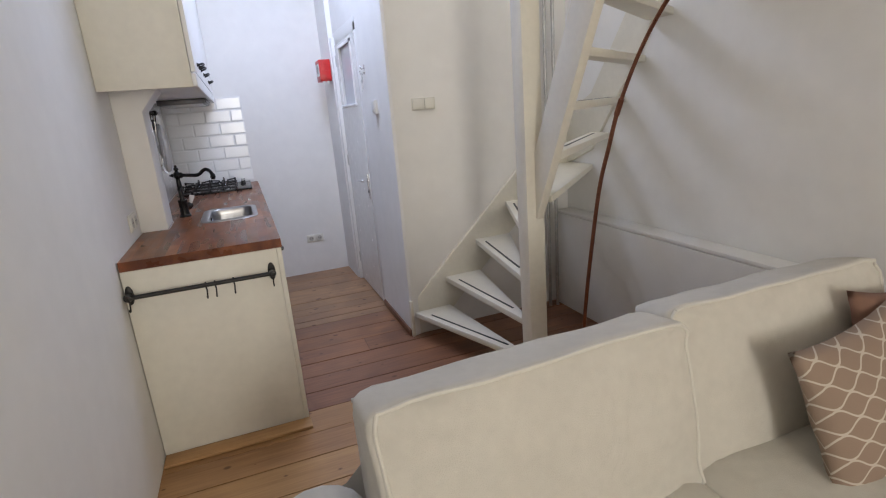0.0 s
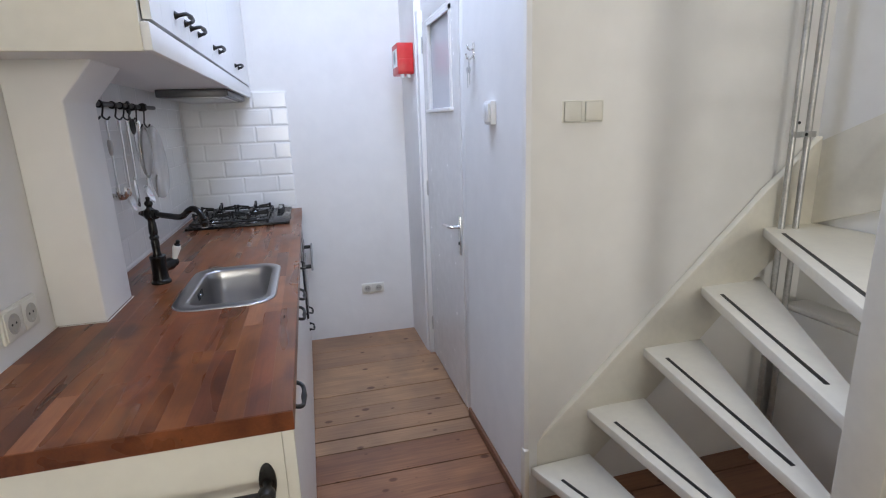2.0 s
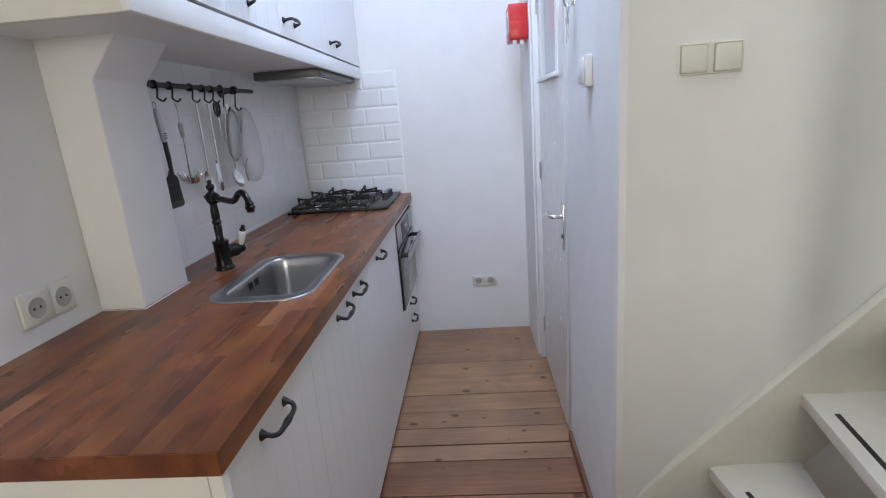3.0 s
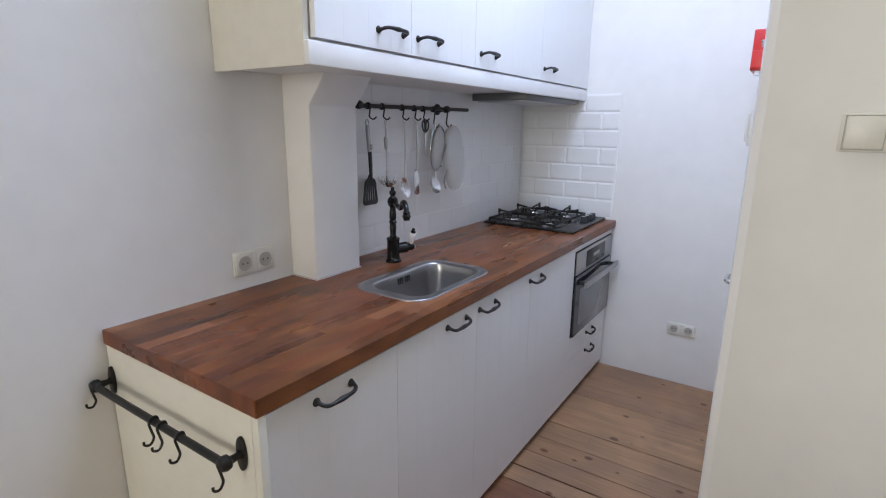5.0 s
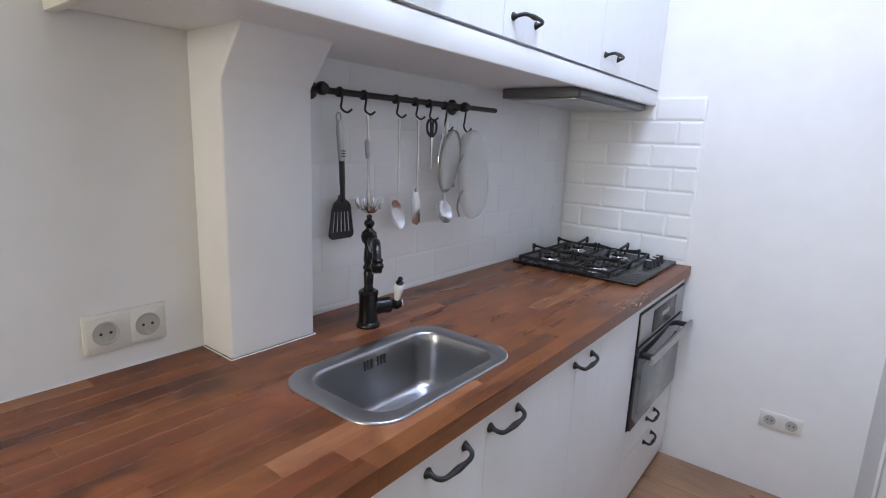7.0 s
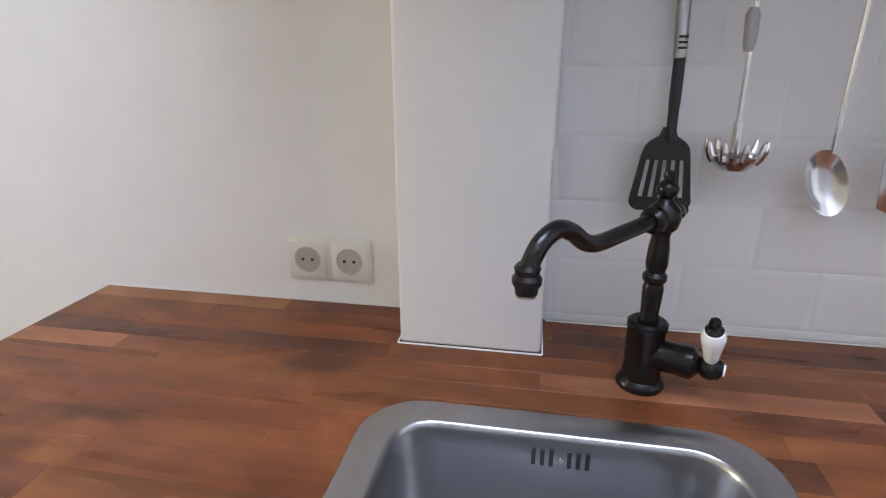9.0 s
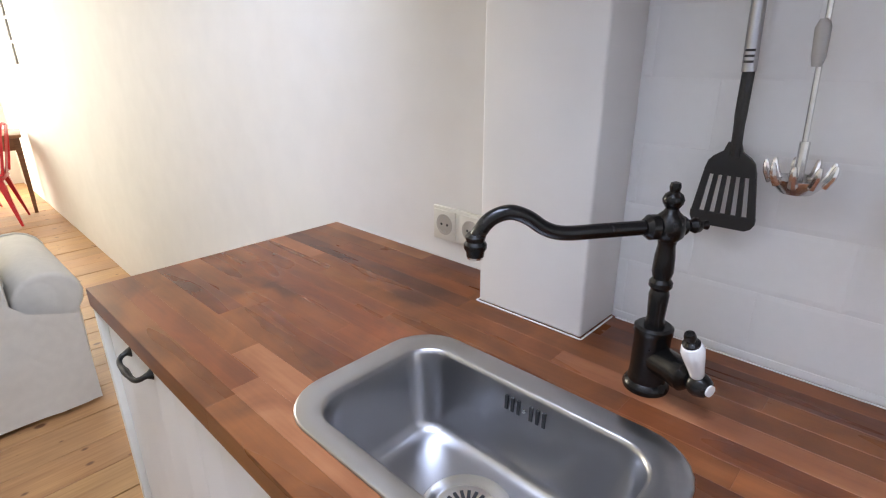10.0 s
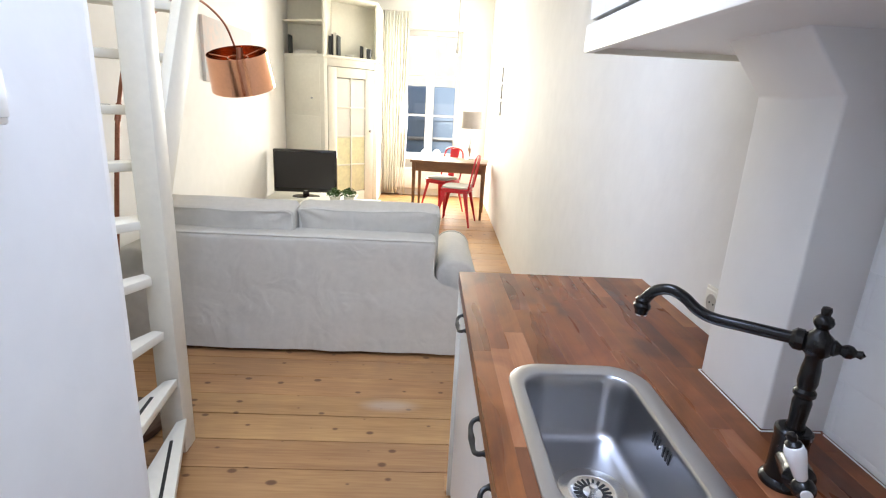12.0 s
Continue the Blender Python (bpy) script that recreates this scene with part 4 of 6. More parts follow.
def s_hook(x, y, z, s=1.0):
    """A black hook that hangs over a bar whose axis passes (x, y, z)."""
    c, r = 0.011, 0.0031
    path = curve([(x - c, y, z - 0.006), (x - 0.007, y, z + c * 0.8), (x + 0.004, y, z + c), (x + c, y, z), (x + c * 0.7, y, z - 0.028 * s), (x + 0.004, y + 0.002, z - 0.046 * s), (x + 0.012, y + 0.014, z - 0.058 * s), (x + 0.018, y + 0.026, z - 0.048 * s)], 5)
    return path, r


HOOKS = [0.995, 1.079, 1.205, 1.290, 1.354, 1.433, 1.537]
for y in HOOKS:
    path, r = s_hook(0.058, y, RZ, 1.35 if y > 1.4 else 0.85)
    collar = tube([(0.058, y - 0.006, RZ), (0.058, y + 0.006, RZ)], 0.0125, 12)
    part("hook_collar", collar, BLACK, ur)
    tagged(part("hook", tube(path, r, 8), BLACK), "small black metal hook hanging on the rail", "hook", "hooks on the utensil rail")
HKZ = RZ - 0.050


def utensil(name, y, label, category="utensil"):
    return thing(name, 0.066, y, HKZ, label, category, "utensils on the rail")


# slotted turner
y = 1.012
u = utensil("slotted_turner", y, "black nylon slotted turner with steel handle", "turner")
part("handle", tube(curve([(0.041, y - 0.005, HKZ - 0.022), (0.043, y - 0.003, HKZ - 0.07), (0.046, y, HKZ - 0.125)], 5), [0.0078] * 2 + [0.0090] * 9, 12), STEEL, u, "brushed steel handle")
for k in range(3):
    part("grip_hole", box(0.0520, 0.0560, y - 0.006, y + 0.005, HKZ - 0.100 - 0.007 * k, HKZ - 0.097 - 0.007 * k), DARKSLOT, u, smooth=0)
part("hang_ring", tube([(0.041, y - 0.006 + 0.008 * math.sin(2 * math.pi * k / 16), HKZ - 0.012 + 0.012 * math.cos(2 * math.pi * k / 16)) for k in range(17)], 0.0022, 8), STEEL, u)
part("shaft", tube(curve([(0.046, y, HKZ - 0.120), (0.048, y + 0.001, HKZ - 0.18), (0.047, y + 0.003, HKZ - 0.235)], 5), [0.0078] * 6 + [0.007] * 5, 10), NYLON, u)
zt, w0, w1, hgt = HKZ - 0.228, 0.033, 0.043, 0.109
sh = [(w0 * 0.24, 0.012), (w0 * 0.36, 0.0), (w0 * 0.72, -0.008), (w0 * 0.90, -0.015), (w0 * 0.99, -0.026), (w0 * 1.0, -0.034)]
part("blade_top", prism([(y - p, zt + q) for p, q in sh] + [(y + p, zt + q) for p, q in sh[::-1]], "x", 0.043, 0.0485), NYLON, u)
zs0, zs1 = zt - 0.022, zt - hgt * 0.84
for k in range(6):
    a = -1 + 2 * k / 6 + (0.085 if k else 0)
    b = -1 + 2 * (k + 1) / 6 - (0.085 if k < 5 else 0)
    part("blade_bar", prism([(y + a * w0, zs0 - 0.004), (y + b * w0, zs0 - 0.004), (y + b * w1, zs1 - 0.003), (y + a * w1, zs1 - 0.003)], "x", 0.0425, 0.0470), NYLON, u)
part("blade_foot", prism([(y - w1, zs1 + 0.002), (y + w1, zs1 + 0.002), (y + w1, zt - hgt * 0.90), (y + w1 * 0.92, zt - hgt * 0.96), (y + w1 * 0.74, zt - hgt), (y - w1 * 0.74, zt - hgt), (y - w1 * 0.92, zt - hgt * 0.96), (y - w1, zt - hgt * 0.90)], "x", 0.0425, 0.0475), NYLON, u)


def long_handle(u, y, length, dy=0.0, r=0.0035):
    part("handle", tube(curve([(0.067, y, HKZ - 0.002), (0.067, y + dy * 0.4, HKZ - length * 0.4), (0.064, y + dy, HKZ - length)], 6), [r * (1.5 if i < 2 else 1) for i in range(13)], 10), CHROME, u, "thin steel handle")


# pasta claw
y = 1.086
u = utensil("pasta_server", y, "chromed steel pasta server with curved prongs", "server")
long_handle(u, y, 0.215, 0.008)
part("grip", tube([(0.067, y, HKZ - 0.066), (0.067, y, HKZ - 0.075), (0.067, y + 0.002, HKZ - 0.108), (0.067, y + 0.002, HKZ - 0.118)], [0.005, 0.0085, 0.0075, 0.005], 12), mat("grey_grip", (0.50, 0.49, 0.47), 0.45, 0.2, vary=0.1), u)
cz = HKZ - 0.272
part("cup", lathe([(0, 0.0), (0.018, 0.003), (0.030, 0.016), (0.033, 0.022), (0.031, 0.022), (0.017, 0.008), (0, 0.005)], Matrix.Translation((0.066, y + 0.010, cz)), 24), CHROME, u)
for k in range(9):
    a = 2 * math.pi * k / 9
    c = Vector((0.066, y + 0.010, cz))
    part("prong", tube(curve([c + Vector((0.028 * math.cos(a), 0.028 * math.sin(a), 0.016)), c + Vector((0.035 * math.cos(a), 0.035 * math.sin(a), 0.028)), c + Vector((0.038 * math.cos(a), 0.038 * math.sin(a), 0.042))], 4), [0.006, 0.006, 0.0055, 0.005, 0.005, 0.0045, 0.004, 0.003, 0.002], 8), CHROME, u)
part("neck", tube([(0.064, y + 0.008, HKZ - 0.205), (0.066, y + 0.010, cz + 0.005)], 0.006, 10), CHROME, u)


def bowl_end(u, y, z, ry, rz, tilt, roll=0.0):
    """An oval spoon bowl, hollow towards the room."""
    prof = [(0, -0.45), (0.35, -0.40), (0.7, -0.22), (0.92, 0.0), (1.0, 0.1), (0.93, 0.06), (0.68, -0.14), (0.33, -0.32), (0, -0.36)]
    m = Matrix.Translation((0.062, y, z)) @ Matrix.Rotation(radians(roll), 4, "X") @ Matrix.Rotation(radians(90 + tilt), 4, "Y") @ Matrix.Diagonal((rz, ry, 0.028, 1))
    return part("bowl", lathe(prof, m, 24), CHROME, u)


y = 1.212
u = utensil("serving_spoon", y, "polished steel serving spoon", "spoon")
long_handle(u, y, 0.245, 0.004)
bowl_end(u, y + 0.006, HKZ - 0.285, 0.026, 0.046, -8, 17)
y = 1.296
u = utensil("cake_server", y, "flat polished steel serving slice", "server")
long_handle(u, y, 0.220, 0.006)
part("blade", prism([(y - 0.004, HKZ - 0.21), (y + 0.012, HKZ - 0.21), (y + 0.030, HKZ - 0.25), (y + 0.030, HKZ - 0.318), (y + 0.016, HKZ - 0.328), (y - 0.008, HKZ - 0.318), (y - 0.014, HKZ - 0.25)], "x", 0.058, 0.0605, 0.0008), CHROME, u)
y = 1.360
u = utensil("kitchen_scissors", y, "black handled kitchen scissors hanging on a hook", "scissors")
for s in (-1, 1):
    part("grip_loop", tube(curve([(0.068, y + s * 0.004, HKZ - 0.05), (0.068, y + s * 0.020, HKZ - 0.035), (0.068, y + s * 0.022, HKZ - 0.010), (0.068, y + s * 0.010, HKZ + 0.002), (0.068, y + s * 0.004, HKZ - 0.018), (0.068, y + s * 0.004, HKZ - 0.05)], 5), 0.0038, 8), NYLON, u)
    part("blade", prism([(y + s * 0.005, HKZ - 0.05), (y - s * 0.004, HKZ - 0.055), (y + s * 0.001, HKZ - 0.155)], "x", 0.067 + s * 0.0012, 0.0685 + s * 0.0012), CHROME, u)
y = 1.438
u = utensil("ladle", y, "polished steel soup ladle", "ladle")
long_handle(u, y, 0.26, 0.004, 0.005)
bowl_end(u, y + 0.008, HKZ - 0.295, 0.040, 0.040, -20)
part("rim_stem", tube(curve([(0.066, y - 0.022, HKZ - 0.04), (0.070, y - 0.04, HKZ - 0.13), (0.072, y - 0.01, HKZ - 0.22)], 6), 0.0035, 8), CHROME, u)
y = 1.545
u = utensil("measuring_jug", y, "translucent plastic measuring jug hung by its handle", "jug")
jug = pad(0.074, y + 0.045, HKZ - 0.175, 0.062, 0.150, 0.310, 2.6, 0, 0, 0.004, 9, Matrix.Rotation(radians(9), 4, "X"))
part("jug_body", jug, BAGM, u)
GREYH = mat("smoky_plastic", (0.22, 0.22, 0.215), 0.3, vary=0.15)
part("jug_handle", tube(curve([(0.076, y, HKZ - 0.03), (0.080, y - 0.008, HKZ - 0.07), (0.080, y - 0.05, HKZ - 0.13), (0.078, y - 0.085, HKZ - 0.165), (0.076, y - 0.070, HKZ - 0.21)], 6), 0.0042, 8), GREYH, u, "smoky plastic handle")
part("jug_lip", tube(curve([(0.080, y - 0.012, HKZ - 0.22), (0.080, y - 0.035, HKZ - 0.24), (0.078, y - 0.045, HKZ - 0.28), (0.076, y - 0.028, HKZ - 0.315)], 6), 0.0035, 8), GREYH, u)
u = utensil("plastic_strainer", 1.438, "oval translucent plastic strainer with smoky rim", "strainer")
oval = [Vector((0.076, 1.448 + 0.050 * math.sin(a) + 0.018 * math.cos(a), HKZ - 0.125 + 0.100 * math.cos(a))) for a in (2 * math.pi * k / 36 for k in range(37))]
part("rim", tube(oval, 0.0036, 8), GREYH, u, "smoky plastic rim")
part("mesh_cup", pad(0.073, 1.448, HKZ - 0.125, 0.04, 0.098, 0.195, 2.2, 0, 0, 0.002, 7, Matrix.Rotation(radians(-9), 4, "X")), BAGM, u)

# rail on the end panel
er = thing("towel_rail", 0.31, -0.03, 0.77, "black iron rail with hooks on the cabinet side", "rail")
part("bar", tube([(0.012, -0.043, 0.770), (0.585, -0.043, 0.770)], 0.0090, 12), BLACK, er)
for x in (0.022, 0.578):
    plate = [(x + 0.016 * math.cos(2 * math.pi * k / 20), 0.770 + 0.040 * math.sin(2 * math.pi * k / 20)) for k in range(20)]
    part("mount_plate", prism(plate, "y", -0.006, 0.0015, 0.002), BLACK, er)
    part("mount_arm", lathe([(0.010, 0.004), (0.0075, 0.014), (0.009, 0.028), (0.016, 0.034), (0.017, 0.044), (0.013, 0.054), (0, 0.057)], aim((x, 0.0, 0.770), (x, -1, 0.770)), 16), BLACK, er)
for x in (0.024, 0.310, 0.346, 0.419, 0.577):
    p = curve([(x, -0.033, 0.768), (x, -0.037, 0.780), (x, -0.049, 0.781), (x, -0.055, 0.770), (x + 0.002, -0.052, 0.750), (x, -0.048, 0.731), (x, -0.057, 0.718), (x, -0.069, 0.722), (x, -0.071, 0.731)], 5)
    tagged(part("hook", tube(p, 0.0030, 8), BLACK), "black metal hook on the cabinet side rail", "hook", "hooks on the side rail")


def faceplate(name, axis, at, a0, a1, z0, z1, kind, material, label, d=0.009):
    """A wall plate: 'x' stands on a wall of constant x, facing -x or +x by the sign of d; 'y' faces -y."""
    u = thing(name, *((at, (a0 + a1) / 2, z0) if axis == "x" else ((a0 + a1) / 2, at, z0)), label, "socket" if kind == "socket" else "switch")

    def slab(p0, p1, q0, q1, h0, h1, bev):
        lo, hi = sorted((at + h0, at + h1))
        return box(lo, hi, p0, p1, q0, q1, bev) if axis == "x" else box(p0, p1, lo, hi, q0, q1, bev)

    s = 1 if d > 0 else -1
    part("plate", slab(a0, a1, z0, z1, 0, d, 0.004), material, u)
    n, zc, hw = 2, (z0 + z1) / 2, (a1 - a0) / 4
    for k in range(n):
        c = a0 + hw * (1 + 2 * k)
        e = min(hw, (z1 - z0) / 2) * 0.84
        if kind == "socket":
            part("insert", slab(c - e, c + e, zc - e, zc + e, d, d + s * 0.003, 0.001), material, u)
            nrm = Vector((s, 0, 0)) if axis == "x" else Vector((0, s, 0))
            o = Vector((at + d, c, zc)) if axis == "x" else Vector((c, at + d, zc))
            # nearly flat disc, its depth suggested by the darker colour
            part("well", lathe([(e * 0.74, 0.0032), (e * 0.74, 0.0042), (e * 0.64, 0.0042), (e * 0.62, 0.0034), (0, 0.0034)], aim(o, o + nrm), 24), SHADEDP, u)
            for q in (-1, 1):
                pc = o + nrm * 0.0035 + (Vector((0, q * e * 0.27, 0)) if axis == "x" else Vector((q * e * 0.27, 0, 0)))
                part("pin_hole", lathe([(0.0030, 0), (0.0030, 0.0006), (0, 0.0006)], aim(pc, pc + nrm), 10), DARKSLOT, u)
                sc = o + nrm * 0.0035 + Vector((0, 0, q * e * 0.52))
                part("earth_clip", lathe([(0.0034, 0), (0.0034, 0.0006), (0, 0.0006)], aim(sc, sc + nrm), 8), ZINC, u)
        else:
            # darker slab that paints the shadow line round each rocker
            part("rocker_gap_shade", slab(c - e - 0.0011, c + e + 0.0011, zc - e * 1.02 - 0.0011, zc + e * 1.02 + 0.0011, d, d + s * 0.0008, 0), SHADEDP, u, "darker slab with the gap's shadow put in its colour")
            part("rocker", slab(c - e, c + e, zc - e * 1.02, zc + e * 1.02, d + s * 0.0009, d + s * 0.0065, 0.0045), material, u)
    return u


faceplate("double_socket", "x", 0.0, 0.395, 0.552, 0.955, 1.036, "socket", PLAST, "cream double wall socket above the worktop")
faceplate("double_socket", "y", EY, 0.978, 1.130, 0.292, 0.360, "socket", PLAST, "cream double wall socket low on the end wall", -0.009)
faceplate("light_switch", "y", SY - 0.012, 1.512, 1.664, 1.400, 1.471, "switch", PLAST, "cream double light switch beside the stair", -0.010)

# small switch box, key hook and fire blanket on the door wall
u = thing("door_switch", KX, 0.965, 1.40, "white surface mounted double switch by the door", "switch")
part("box", box(KX - 0.022, KX, 0.895, 0.972, 1.400, 1.484, 0.004), WPLAST, u)
for k in range(2):
    part("rocker", box(KX - 0.029, KX - 0.022, 0.901 + 0.033 * k, 0.932 + 0.033 * k, 1.410, 1.475, 0.003), WPLAST, u)
u = thing("key_hook", KX, 1.14, 1.60, "small metal wall hook with keys on a ring", "hook")
part("hook_plate", box(KX - 0.004, KX, 1.132, 1.148, 1.650, 1.712, 0.001), CHROME, u)
part("hook_arm", tube(curve([(KX - 0.003, 1.14, 1.690), (KX - 0.016, 1.14, 1.684), (KX - 0.026, 1.14, 1.692), (KX - 0.027, 1.14, 1.703)], 5), [0.0038] * 12 + [0.0030, 0.0035, 0.0048, 0.0040], 8), CHROME, u)
part("hook_arm", tube(curve([(KX - 0.003, 1.14, 1.666), (KX - 0.018, 1.14, 1.650), (KX - 0.030, 1.14, 1.656), (KX - 0.034, 1.14, 1.672)], 5), [0.0038] * 12 + [0.0030, 0.0035, 0.0048, 0.0040], 8), CHROME, u)
part("key_ring", tube([(KX - 0.022 + 0.006 * math.cos(2 * math.pi * k / 20), 1.14 + 0.019 * math.cos(2 * math.pi * k / 20), 1.640 + 0.021 * math.sin(2 * math.pi * k / 20)) for k in range(21)], 0.0020, 6), ZINC, u)
for dy, l in ((0.006, 0.062), (-0.009, 0.052)):
    c = 1.14 + dy
    head = [(c + 0.0125 * math.cos(2 * math.pi * k / 14), 1.610 + 0.0125 * math.sin(2 * math.pi * k / 14)) for k in range(-3, 11)]
    part("key", prism(head + [(c - 0.0035, 1.598), (c - 0.0035, 1.612 - l), (c + 0.0015, 1.606 - l), (c + 0.0035, 1.618 - l), (c + 0.0020, 1.624 - l), (c + 0.0035, 1.630 - l)], "x", KX - 0.0265 - 0.2 * dy, KX - 0.0240 - 0.2 * dy), ZINC, u)
u = thing("fire_blanket_box", 1.285, 2.20, 1.69, "red fire blanket box on the door side wall", "fire blanket")
part("case", box(1.240, KX - 0.041, 2.118, 2.298, 1.683, 1.850, 0.005), RED, u)
part("lid_edge", box(1.241, KX - 0.043, 2.112, 2.118, 1.692, 1.764, 0.002), RED, u)
part("front_label", box(1.2385, 1.240, 2.135, 2.275, 1.725, 1.820), WPLAST, u, "white instruction label")
part("label_roundel", lathe([(0.035, 0), (0.035, 0.001), (0.024, 0.001), (0.024, 0)], aim((1.2384, 2.205, 1.775), (0, 2.205, 1.775)), 24), ZINC, u)
for k in range(2):
    part("pull_tab", box(1.258 + 0.035 * k, 1.276 + 0.035 * k, 2.125, 2.150, 1.663, 1.684, 0.001), WPLAST, u)

# kitchen door
dr = thing("door_1", KX, 1.68, 0.0, "narrow flush white door with small frosted window", "door", kind="structure")
F = 0.055
part("leaf", box(KX - 0.004, KX + 0.034, DY0 + F, DY1 - 0.05, 0.012, 1.475), DOORP, dr)
part("leaf", box(KX - 0.004, KX + 0.034, DY0 + F, 1.462, 1.475, 1.94), DOORP, dr)
part("leaf", box(KX - 0.004, KX + 0.034, 1.900, DY1 - 0.05, 1.475, 1.94), DOORP, dr)
part("leaf", box(KX - 0.004, KX + 0.034, 1.462, 1.900, 1.905, 1.94), DOORP, dr)
part("glass", box(KX + 0.010, KX + 0.016, 1.462, 1.900, 1.475, 1.905), FROST, dr, "frosted glass pane")
for b in ((1.452, 1.474, 1.470, 1.915), (1.888, 1.910, 1.470, 1.915), (1.452, 1.910, 1.895, 1.917)):
    part("glazing_bead", box(KX - 0.012, KX - 0.0035, *b), PAINT, dr)
part("glazing_sill", box(KX - 0.026, KX - 0.0035, 1.440, 1.922, 1.462, 1.480, 0.003), PAINT, dr)
part("frame_post", box(KX - 0.001, KX + 0.10, DY0, DY0 + F - 0.003, 0.0, 2.0, 0.003), PAINT, dr)
part("frame_post", box(KX - 0.030, KX + 0.10, DY1 - 0.047, DY1, 0.0, 2.0, 0.003), PAINT, dr)
part("frame_head", box(KX - 0.001, KX + 0.10, DY0, DY1, 1.943, 2.03, 0.003), PAINT, dr)
part("back_board", box(KX + 0.085, KX + 0.095, DY0 + F, DY1 - 0.05, 0.0, 1.94), PAINT, dr)
part("handle_plate", box(KX - 0.011, KX - 0.004, 1.362, 1.392, 0.800, 0.985, 0.002), CHROME, dr, "chromed back plate")
part("door_handle", tube(curve([(KX - 0.008, 1.377, 0.935), (KX - 0.045, 1.377, 0.935), (KX - 0.056, 1.392, 0.936), (KX - 0.057, 1.44, 0.936), (KX - 0.054, 1.492, 0.928)], 6), 0.0082, 12), CHROME, dr, "chromed lever handle")
part("key_cylinder", lathe([(0.008, 0), (0.008, 0.004), (0, 0.004)], aim((KX - 0.011, 1.377, 0.855), (0, 1.377, 0.855)), 14), DARKSLOT, dr)
for z in (0.16, 1.00, 1.78):
    part("hinge", tube([(KX - 0.006, DY1 - 0.050, z), (KX - 0.006, DY1 - 0.050, z + 0.085)], 0.006, 8), ZINC, dr)

# skirting along the kitchen side wall
tagged(part("baseboard", box(KX - 0.014, KX, SY - 0.05, DY0 - 0.002, 0.0, 0.045, 0.004), WORN), "low bare wooden skirting strip by the door", "baseboard", kind="structure")
tagged(part("floor_strip", box(0.005, 0.640, -0.085, 0.0, 0.0005, 0.014, 0.002), PLINTH), "bare pine strip on the floor by the cabinet side", "trim", kind="structure")

# ---- stair ----
st = thing("winding_staircase", 1.755, -0.24, 0.0, "white painted open winding stair with black anti-slip strips", "staircase")
PX, PY = 1.757, -0.243
part("newel_post", box(PX - 0.046, PX + 0.046, PY - 0.046, PY + 0.046, 0.0, CZ + 0.4, 0.006), STAIRP, st)
RISE = [0.158, 0.354, 0.566, 0.782]
NOSE = [((1.705, -0.215), (1.404, 0.640)), ((1.715, -0.19), (1.632, 0.645)), ((1.735, -0.17), (1.866, 0.668)), ((1.76, -0.17), (2.108, 0.68)),
        ((1.785, -0.21), (2.375, 0.685)), ((1.79, -0.335), (2.595, 0.42)), ((1.79, -0.44), (2.595, 0.25)), ((1.79, -0.525), (2.595, 0.11)),
        ((1.79, -0.615), (2.595, -0.04)), ((1.79, -0.715), (2.595, -0.22)), ((1.79, -0.815), (2.595, -0.42)), ((1.79, -0.915), (2.595, -0.62)),
        ((1.79, -1.015), (2.595, -0.84)), ((1.79, -1.115), (2.595, -1.04)), ((1.79, -1.215), (2.595, -1.19))]
for i in range(14):
    z1 = RISE[i] if i < 4 else 0.2 * (i + 1) - 0.012
    (a, b), (c, d) = NOSE[i], NOSE[i + 1]
    a, b, c, d = Vector(a), Vector(b), Vector(c), Vector(d)
    back = (b - a).normalized().orthogonal()
    if back.dot((c + d - a - b) / 2) < 0:
        back = -back
    lap = 0.02 if i < 5 else 0.0
    c2, d2 = c + back * lap, d + back * lap
    poly = [a, b]
    if i == 4:
        poly.append(Vector((2.595, 0.685)))
    d2.x, d2.y = min(d2.x, 2.597), min(d2.y, 0.688)
    poly += [d2, c2]
    tr = part("tread", prism([tuple(p) for p in poly], "z", z1 - 0.034, z1, 0.004), STAIRP, st)
    n = (b - a).normalized()
    inw = back * 0.035
    p0, p1 = a + n * ((b - a).length * 0.16), b - n * ((b - a).length * 0.13)
    strip = [p0 + inw, p1 + inw, p1 + inw + back * 0.012, p0 + inw + back * 0.012]
    part("grip_strip", prism([tuple(p) for p in strip], "z", z1 + 0.0002, z1 + 0.0018), NYLON, tr, "black anti-slip strip")
# strings
slope = 1.96
part("inner_string", prism([(-0.21, 0.72), (-1.40, 0.72 + 1.19 * slope), (-1.40, 1.03 + 1.19 * slope), (-0.21, 1.03)], "x", 1.757, 1.797, 0.004), STAIRP, st)
part("wall_string", prism([(1.392, 0.0), (1.392, 0.225), (1.42, 0.235), (2.35, 1.13), (2.58, 1.32), (2.58, 0.98), (2.35, 0.80), (1.60, 0.06), (1.60, 0.0)], "y", SY - 0.040, SY - 0.006, 0.006), STAIRP, st)
part("wall_string", prism([(0.66, 1.30), (0.40, 1.42), (0.0, 1.95), (-1.3, 4.1), (-1.3, 3.7), (0.0, 1.60), (0.40, 1.08), (0.66, 0.98)], "x", RX - 0.024, RX - 0.001, 0.003), STAIRP, st)
part("corner_block", box(1.372, 1.392, SY - 0.066, SY - 0.03, 0.0, 0.24, 0.003), STAIRP, st)

